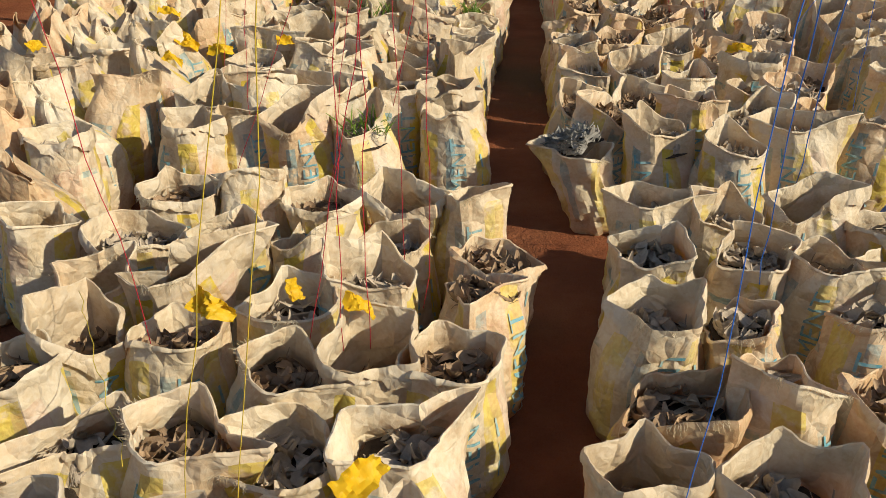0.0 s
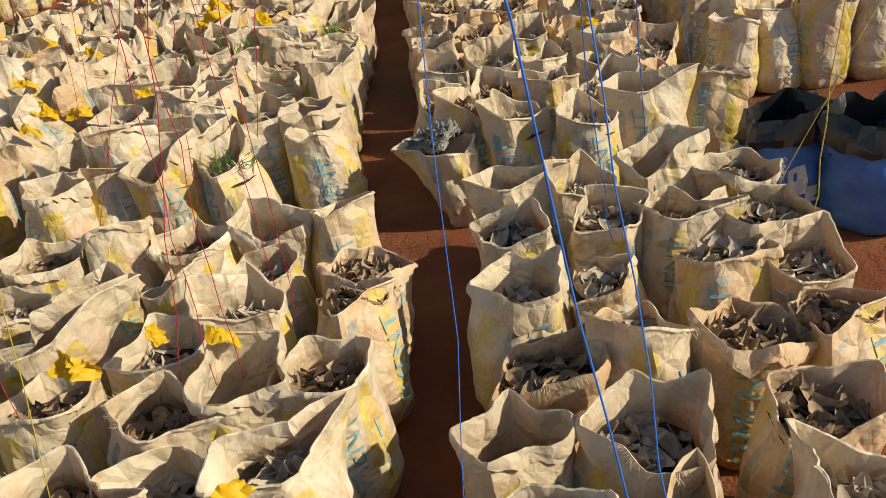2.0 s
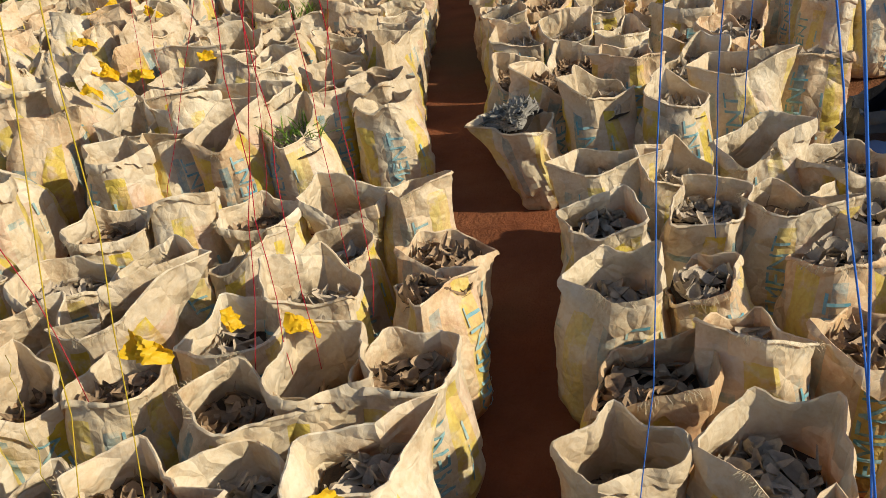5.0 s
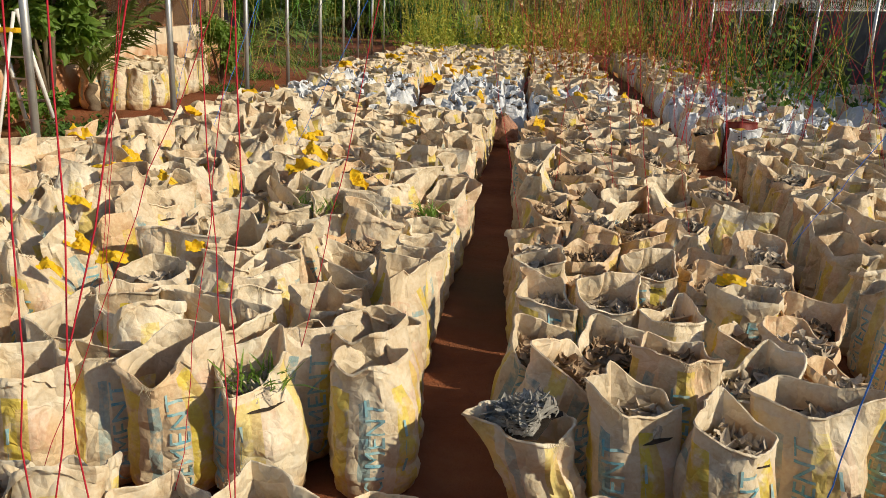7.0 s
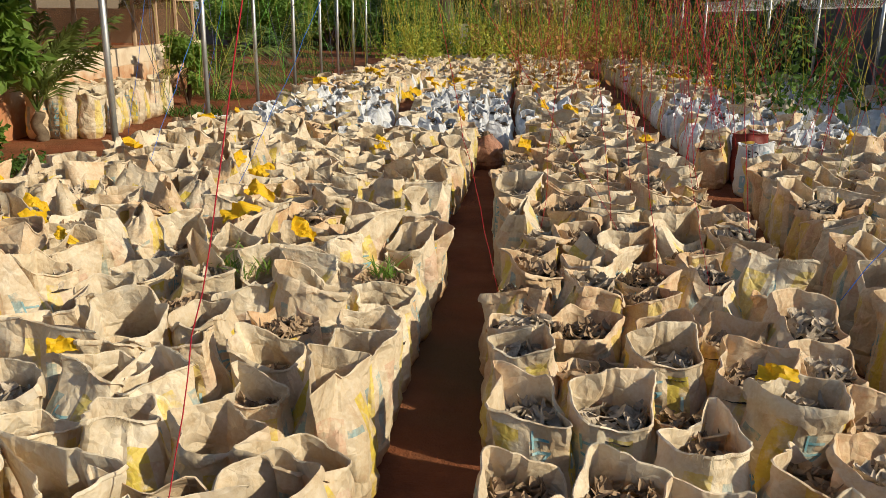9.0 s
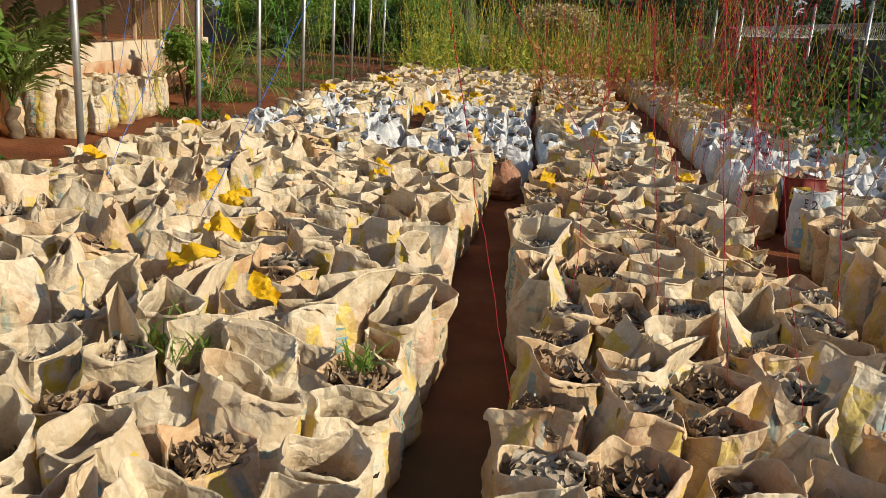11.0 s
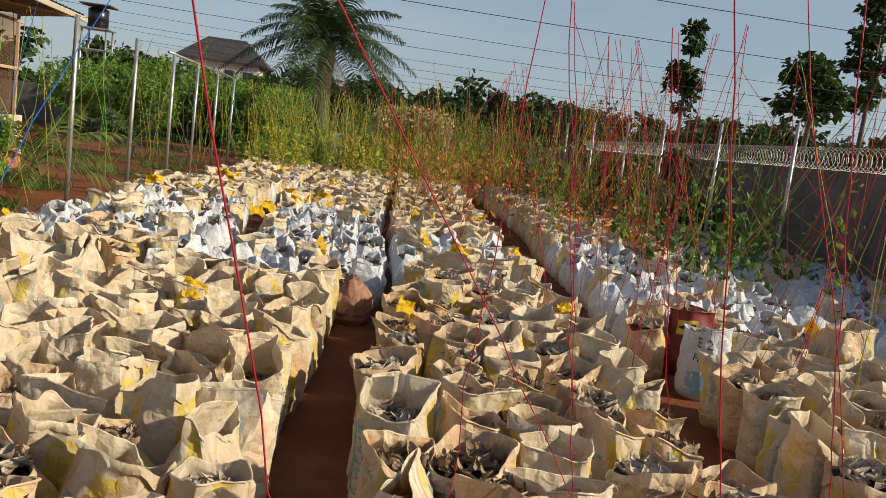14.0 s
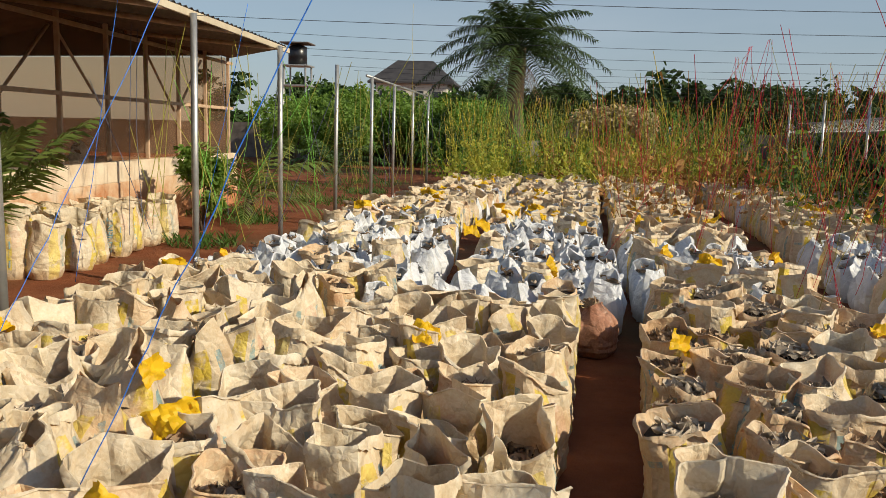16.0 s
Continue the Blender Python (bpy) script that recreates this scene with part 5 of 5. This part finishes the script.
# ---- step ladder ----
WPAINT = simple("white_painted_metal", (0.70, 0.69, 0.66), (0.82, 0.81, 0.78), 10, 0.5)
TREAD = simple("worn_tread", (0.16, 0.12, 0.08), (0.28, 0.21, 0.15), 12, 0.8)
ladder = new("step_ladder")
ladder.location = (-4.62, 10.75, 0)
tagged(ladder, "open white step ladder with yellow top step", "ladder")
LAD_TOP = Vector((-0.04, -0.15, 1.52))
for sx in (0, 1):
    foot = Vector((0.22 - 0.42 * sx, 0.30 + 0.10 * sx, 0))
    part("front_rail", mesh_of("front_rail", *tube([foot, LAD_TOP + Vector((0.13 - 0.26 * sx, 0, 0))], 0.024, 8), [WPAINT]), ladder)
    foot = Vector((0.02 - 0.44 * sx, -0.72, 0))
    part("rear_rail", mesh_of("rear_rail", *tube([foot, LAD_TOP + Vector((0.13 - 0.26 * sx, -0.06, -0.03))], 0.020, 8), [WPAINT]), ladder)
for k in range(4):
    u = (0.24 + 0.25 * k) / 1.52
    a = Vector((0.22, 0.30, 0)).lerp(LAD_TOP + Vector((0.13, 0, 0)), u)
    b = Vector((-0.20, 0.40, 0)).lerp(LAD_TOP + Vector((-0.13, 0, 0)), u)
    part("step", mesh_of("step", *box(b.x, (a.y + b.y) / 2 - 0.04, a.z - 0.010, a.x, (a.y + b.y) / 2 + 0.04, a.z + 0.010, 0.003), [TREAD], smooth=False), ladder, "brown worn tread")
part("top_step", mesh_of("top_step", *box(-0.22, -0.30, 1.27, 0.14, -0.04, 1.32, 0.01), [YELLOW], smooth=False), ladder, "yellow plastic top step")


# ---- plants ----
PALM_L = simple("young_palm_green", (0.13, 0.20, 0.05), (0.27, 0.33, 0.085), 3, 0.45, rand=0.4, through_light=0.3)
PALM_D = simple("old_palm_green", (0.045, 0.080, 0.024), (0.10, 0.145, 0.045), 3, 0.5, rand=0.5, through_light=0.15)



def foliage(centres, per, leaf, seed, spread=1.0):
    """Many leaves round the given (centre, radius) clumps."""
    r = random.Random(seed)
    verts, faces = [], []
    for c, rad in centres:
        for _ in range(per):
            d = Vector((r.gauss(0, 1), r.gauss(0, 1), r.gauss(0, 0.8)))
            p = Vector(c) + d.normalized() * rad * (r.random() ** 0.45) * spread
            leaf_quad(verts, faces, p, leaf * r.uniform(0.6, 1.3), r)
    return verts, faces


def shrub(name, x, y, h, w, mat, seed, label, leaf=0.10, stems=6, clumps=16, per=70):
    r = random.Random(seed)
    root = new(name)
    root.location = (x, y, 0)
    tagged(root, label, "shrub" if h < 2.2 else "tree")
    cs = []
    for i in range(stems):
        a = r.uniform(0, 6.28)
        tip = Vector((math.cos(a) * w * r.uniform(0.3, 0.8), math.sin(a) * w * r.uniform(0.3, 0.8), h * r.uniform(0.6, 0.95)))
        pts = [(0, 0, -0.05), tip * 0.45 + Vector((0, 0, 0.1 * h)), tip]
        part("stem", mesh_of("stem", *tube(pts, [0.022 * h, 0.014 * h, 0.005 * h], 6), [BARK]), root)
        cs.append((tip, w * 0.35))
    while len(cs) < clumps:
        a, q = r.uniform(0, 6.28), math.sqrt(r.random())
        z = h * r.uniform(0.3, 1.0)
        cs.append((Vector((math.cos(a) * w * q * 0.8, math.sin(a) * w * q * 0.8, z)), w * r.uniform(0.22, 0.4)))
    tagged(part("crown", mesh_of("crown", *foliage(cs, per, leaf, seed), [mat], smooth=False), root, "many small green leaves"), kind="stuff")
    return root


def frond(base, direction, length, droop, leaflets, width=0.03, leaflen=0.35, seed=1, fwd=0.6):
    """A palm frond: an arching midrib with leaflets down both sides."""
    r = random.Random(seed)
    d = Vector(direction).normalized()
    flat = Vector((d.x, d.y, 0)).normalized()
    pts = []
    for i in range(9):
        t = i / 8
        pts.append(Vector(base) + d * length * t - Vector((0, 0, droop * length * t ** 2.2)) + flat * 0.22 * length * t * t)
    verts, faces = tube(pts, [0.02 * length * 0.4 * (1 - 0.85 * i / 8) + 0.002 for i in range(9)], 4)
    verts = [tuple(v) for v in verts]
    side = d.cross(Vector((0, 0, 1))).normalized()
    for i in range(leaflets):
        t = 0.14 + 0.86 * i / leaflets
        k = min(7, int(t * 8))
        p = pts[k].lerp(pts[k + 1], t * 8 - k)
        tan = (pts[k + 1] - pts[k]).normalized()
        ll = leaflen * (math.sin(math.pi * min(1, t * 0.85 + 0.12)) * 0.8 + 0.25)
        for sg in (-1, 1):
            q = (side * sg * (1.3 - 0.75 * fwd) + tan * fwd + Vector((0, 0, r.uniform(-0.45, 0.15)))).normalized()
            m = p + q * ll * 0.5 + Vector((0, 0, 0.03 * ll))
            e = p + q * ll - Vector((0, 0, 0.28 * ll))
            w = tan * width * r.uniform(0.7, 1.2) * 0.5
            n = len(verts)
            verts += [tuple(p - w * 0.5), tuple(p + w * 0.5), tuple(m + w), tuple(m - w), tuple(e)]
            faces += [(n, n + 1, n + 2, n + 3), (n + 3, n + 2, n + 4)]
    return verts, faces


def palm(name, x, y, trunk, n, length, seed, label, mat, leaflets=26, leaflen=0.4, width=0.035, rad=0.16, low=-0.2, fwd=0.6, sag=0.62):
    r = random.Random(seed)
    root = new(name)
    root.location = (x, y, 0)
    tagged(root, label, "palm")
    if trunk > 0.3:
        pts = [(0.04 * math.sin(i), 0, trunk * i / 8) for i in range(9)]
        part("trunk", mesh_of("trunk", *tube(pts, [rad * (1.25 - 0.3 * i / 8) * (1 + 0.05 * (i % 2)) for i in range(9)], 10), [BARK]), root, "rough palm trunk with old leaf bases")
    for i in range(n):
        a = i * 2.4 + r.uniform(-.3, .3)
        el = low + (1.35 - low) * ((i + 0.5) / n)
        d = (math.cos(a) * math.cos(el), math.sin(a) * math.cos(el), math.sin(el))
        part("frond", mesh_of("frond", *frond((0, 0, trunk), d, length * r.uniform(0.85, 1.1), sag * max(0.35, math.cos(el * 0.8)), leaflets, width, leaflen, seed + i, fwd), [mat], smooth=False), root)
    return root


palm("oil_palm", -0.30, 36.0, 4.7, 34, 3.2, 21, "tall oil palm with dense arching dark fronds", PALM_D, 50, 0.66, 0.060, 0.30, -0.15, 0.45, 0.75)
DEAD_FROND = simple("dead_frond", (0.10, 0.06, 0.03), (0.24, 0.14, 0.07), 3, 0.8, rand=0.5)
crown_tree = bpy.data.objects["oil_palm"]
for i in range(6):
    a = i * 2.4
    tagged(part("dead_frond", mesh_of("dead_frond", *frond((0, 0, 4.45 - 0.12 * (i % 4)), (math.cos(a) * 0.6, math.sin(a) * 0.6, -0.5), 1.15, 0.9, 20, 0.05, 0.4, 900 + i), [DEAD_FROND], smooth=False), crown_tree), "brown dead frond")
palm("young_palm", -5.25, 13.72, 0.40, 9, 1.75, 31, "young coconut palm with upright feathery fronds in red earth", PALM_L, 40, 0.46, 0.045, 0.07, 0.95, 0.95, 0.30)
palm("young_palm", -4.7, 20.4, 0.35, 14, 1.75, 37, "young palm with arching fronds beside the shed", PALM_L, 30, 0.45, 0.035, 0.07, 0.25, 0.8)
palm("young_palm", -5.4, 30.0, 0.5, 12, 1.9, 41, "young palm among bushes behind steel posts", PALM_G, 20, 0.45, 0.05, 0.08, 0.1)
shrub("shrub", -4.75, 18.4, 1.25, 0.40, GREEN_L, 51, "leafy green shrub with small leaves beside the shed", 0.11, 6, 18, 80)
shrub("shrub", -5.1, 12.2, 2.5, 0.68, GREEN_L, 53, "tall leafy green bush beside the white step ladder", 0.19, 7, 34, 75)
shrub("shrub", -5.0, 11.6, 0.5, 0.42, GREEN_L, 55, "low leafy green bush on red earth", 0.10, 5, 12, 70)
shrub("shrub", -4.0, 10.7, 0.35, 0.4, GREEN_A, 57, "low green weeds beside the sacks", 0.07, 4, 8, 50)
for i, (x, y, h) in enumerate(((-9.6, 39.5, 2.6), (-7.9, 42, 2.8), (-6.2, 43.5, 2.6), (-4.6, 44, 2.8), (-10.9, 43, 3.0), (-3.0, 43, 2.8), (-1.6, 44, 2.8), (-9.0, 45, 3.2), (-5.6, 46, 3.2))):
    shrub("bush", x, y, h, h * 0.55, GREEN_L, 61 + i, "broad green bush growing behind the steel posts", 0.2, 6, 24, 80)
# slender trees beyond the wall
for x, y, h, w, zb, sd in ((12.0, 32.5, 6.7, 0.66, 3.5, 81), (11.5, 23.6, 4.6, 0.9, 3.3, 83), (14.2, 25.6, 6.9, 0.75, 3.5, 85)):
    r = random.Random(sd)
    root = new("tree")
    root.location = (x, y, 0)
    tagged(root, "slender dark-leaved tree standing behind the block wall", "tree")
    part("trunk", mesh_of("trunk", *tube([(0, 0, -0.1), (0.05, 0, zb), (0.1, 0.05, h * 0.95)], [0.09, 0.06, 0.02], 8), [BARK]), root)
    cs = []
    for i in range(16):
        z = zb + (h - zb) * r.random()
        a = r.uniform(0, 6.28)
        q = w * r.uniform(0.2, 0.9) * (1.15 - 0.6 * (z - zb) / (h - zb))
        tip = Vector((math.cos(a) * q, math.sin(a) * q, z))
        part("limb", mesh_of("limb", *tube([(0.06, 0, z - 0.35), tip], [0.022, 0.008], 5), [BARK]), root)
        cs.append((tip, w * 0.42))
    tagged(part("crown", mesh_of("crown", *foliage(cs, 80, 0.24, sd), [GREEN_D], smooth=False), root, "dark drooping leaves"), kind="stuff")

# low arbor thatched with dry vines, far end
arbor = new("thatched_arbor")
arbor.location = (2.75, 31.0, 0)
tagged(arbor, "low arbor heaped with pale dried vines", "arbor")
for dx, dy in ((-1.1, -0.6), (1.1, -0.6), (-1.1, 0.6), (1.1, 0.6)):
    part("arbor_post", mesh_of("arbor_post", *tube([(dx, dy, 0), (dx, dy, 2.0)], 0.04, 8), [BARK]), arbor)
tagged(part("thatch", mesh_of("thatch", *foliage([((-0.9 + 0.3 * i, 0, 2.02 + 0.16 * math.sin(i * 0.5)), 0.45) for i in range(7)], 700, 0.13, 91), [STRAW], smooth=False), arbor, "pale dried vine thatch"), kind="stuff")
# stone gatepost-like block at the far end of the left bed
ob = new("concrete_block_pier", mesh_of("concrete_block_pier", *box(-0.35, -0.3, 0, 0.35, 0.3, 1.42, 0.03), [simple("old_concrete", (0.30, 0.27, 0.22), (0.45, 0.41, 0.35), 5, 0.9, 0.5)], smooth=False))
ob.location = (0.25, 35.0, 0)
tagged(ob, "weathered concrete pier at the end of the beds", "pier")


# ---- far country: woods, house, water tower ----
def woods(name, spots, mat, leaf, per, label, seed):
    cs = []
    r = random.Random(seed)
    for x, y, h, w in spots:
        for _ in range(9):
            a, q = r.uniform(0, 6.28), math.sqrt(r.random())
            z = h * r.uniform(0.25, 0.92)
            cs.append((Vector((x + math.cos(a) * w * q, y + math.sin(a) * w * q * 0.6, z)), w * r.uniform(0.3, 0.5)))
    tagged(new(name, mesh_of(name, *foliage(cs, per, leaf, seed), [mat], smooth=False)), label, "trees", kind="stuff")


r = random.Random(99)
woods("far_woods", [q for q in [(-70 + 2.9 * i + r.uniform(-1, 1), 92 + r.uniform(0, 22), 7.7 * r.uniform(0.8, 1.22), r.uniform(2.2, 3.6)) for i in range(62)] + [(-70 + 2.2 * i, 118 + r.uniform(0, 8), 7.9, 3.4) for i in range(80)] if q[0] > -36 and not (-23 < q[0] < -8 and q[1] < 110)], GREEN_D, 0.9, 70, "distant dark green tree line", 101)
woods("mid_woods", [(-26 + 1.55 * i + r.uniform(-.8, .8), 47 + r.uniform(0, 10), r.uniform(1.7, 2.7), r.uniform(1.2, 2.0)) for i in range(9, 30)], GREEN_D, 0.42, 60, "green bushes and low trees beyond the beds", 103)
woods("house_bushes", [(-10.6, 47.5, 3.9, 1.2), (-9.4, 47.5, 3.9, 1.0), (-8.2, 48, 3.7, 1.0), (-7.2, 47.5, 3.6, 0.9), (-6.2, 48.5, 3.5, 0.9), (-5.2, 48, 3.6, 0.9), (-4.2, 48, 3.7, 1.0), (-3.0, 47.5, 3.3, 1.0)], GREEN_A, 0.36, 90, "bushes standing before the distant house", 104)
woods("left_thicket", [(-3.4 - 1.15 * (i % 8) + r.uniform(-.3, .3), 44.0 + 1.2 * (i // 8) + r.uniform(-.5, .5), r.uniform(2.6, 3.9), 1.1) for i in range(40)], GREEN_L, 0.24, 70, "lush green thicket behind the steel posts", 106)
woods("wall_thicket", [(8.0 + 0.1 * i + r.uniform(-.8, .6), 21 + 0.75 * i, r.uniform(1.1, 2.3), 0.6) for i in range(20)], GREEN_D, 0.20, 70, "dark vines and weeds in front of the block wall", 108)
woods("right_woods", [(12 + 2.2 * i + r.uniform(-.8, .8), 44 + r.uniform(0, 20), r.uniform(3.4, 5.0), r.uniform(1.5, 2.6)) for i in range(20)], GREEN_D, 0.3, 130, "dark trees behind the boundary wall", 105)
woods("end_hedge", [(-3.5 + 0.75 * i, 37 + r.uniform(0, 3), r.uniform(1.7, 2.6), 0.8) for i in range(17)], GREEN_A, 0.22, 60, "green hedge of vines at the end of the beds", 107)

house = new("house")
house.location = (-13.5, 98, 1.7)
tagged(house, "distant pale house with dark hipped roof", "house")
HWALL = simple("pale_house_paint", (0.62, 0.58, 0.48), (0.72, 0.68, 0.58), 0.8, 0.8, 0.1)
HROOF = simple("dark_roof_sheet", (0.045, 0.042, 0.045), (0.08, 0.075, 0.075), 1.2, 0.6)
part("wall", mesh_of("wall", *box(-4.0, 0, -1.7, 4.0, 7, 5.4), [HWALL], smooth=False), house)
part("roof", mesh_of("roof", [(-4.9, -0.5, 5.4), (4.9, -0.5, 5.4), (4.9, 7.5, 5.4), (-4.9, 7.5, 5.4), (-2.2, 3.5, 8.0), (2.0, 3.5, 8.0), (-4.9, -0.5, 5.2), (4.9, -0.5, 5.2), (4.9, 7.5, 5.2), (-4.9, 7.5, 5.2)],
     [(0, 1, 5, 4), (1, 2, 5), (2, 3, 4, 5), (3, 0, 4), (6, 7, 1, 0), (7, 8, 2, 1), (8, 9, 3, 2), (9, 6, 0, 3), (9, 8, 7, 6)], [HROOF], smooth=False), house, "dark hipped roof")
for i in range(4):
    part("window", mesh_of("window", *box(-3.6 + 2.0 * i, -0.06, 3.2, -2.6 + 2.0 * i, 0.02, 4.4), [simple("window_dark", (0.03, 0.035, 0.04), (0.05, 0.055, 0.06), 2, 0.2)], smooth=False), house)
tower = new("water_tower")
tower.location = (-15.4, 60, 1.4)
tagged(tower, "steel water tower with a black tank", "water tower")
for dx in (-0.8, 0.8):
    for dy in (-0.8, 0.8):
        part("tower_leg", mesh_of("tower_leg", *tube([(dx, dy, -1.4), (dx * 0.9, dy * 0.9, 4.4)], 0.07, 6), [STEEL]), tower)
for z in (1.5, 3.0, 4.3):
    part("platform" if z > 4 else "cross_rail", mesh_of("platform", *box(-0.9, -0.9, z, 0.9, 0.9, z + 0.08), [STEEL], smooth=False), tower)
part("tank", mesh_of("tank", *tube([(0, 0, 4.4), (0, 0, 5.55), (0, 0, 5.7)], [0.62, 0.62, 0.3], 18), [BLACK_BAG]), tower, "black plastic tank")
part("tower_roof", mesh_of("tower_roof", *box(-0.95, -0.95, 5.75, 0.95, 0.95, 5.82), [TIN], smooth=False), tower)

# ---- weeds and sprouts ----
def weeds(name, centres, per, h, mat, seed, label):
    rr = random.Random(seed)
    verts, faces = [], []
    for x, y, rad, z in centres:
        for _ in range(per):
            a, q = rr.uniform(0, 6.28), rad * math.sqrt(rr.random())
            p = Vector((x + math.cos(a) * q, y + math.sin(a) * q, z))
            tip = p + Vector((rr.gauss(0, 0.55), rr.gauss(0, 0.55), rr.uniform(0.2, 1.0))) * h
            s = Vector((rr.gauss(0, 1), rr.gauss(0, 1), 0)).normalized() * 0.045 * h
            m = p.lerp(tip, 0.5) + Vector((0, 0, 0.1 * h))
            k = len(verts)
            verts += [tuple(p - s * .5), tuple(p + s * .5), tuple(m + s), tuple(m - s), tuple(tip)]
            faces += [(k, k + 1, k + 2, k + 3), (k + 3, k + 2, k + 4)]
    tagged(new(name, mesh_of(name, verts, faces, [mat], smooth=False)), label, "weeds", kind="stuff")


weeds("sprouts", [(-0.50, 6.75, 0.16, 0.44), (-0.17, 4.15, 0.10, 0.42), (0.28, 6.6, 0.06, 0.44), (-0.42, 6.60, 0.13, 0.44)], 50, 0.12, GREEN_L, 111, "wilted green seedlings sprouting from sacks")
weeds("grass", [(-5.5, 21, 1.0, 0), (-4.2, 24, 0.8, 0), (-6.0, 28, 1.5, 0), (-4.4, 19.8, 0.5, 0), (-4.6, 31, 1.2, 0), (-3.9, 27, 0.6, 0), (-4.1, 16.9, 0.5, 0), (-4.4, 11.2, 0.5, 0)], 260, 0.22, GREEN_A, 113, "patches of green grass on red earth")
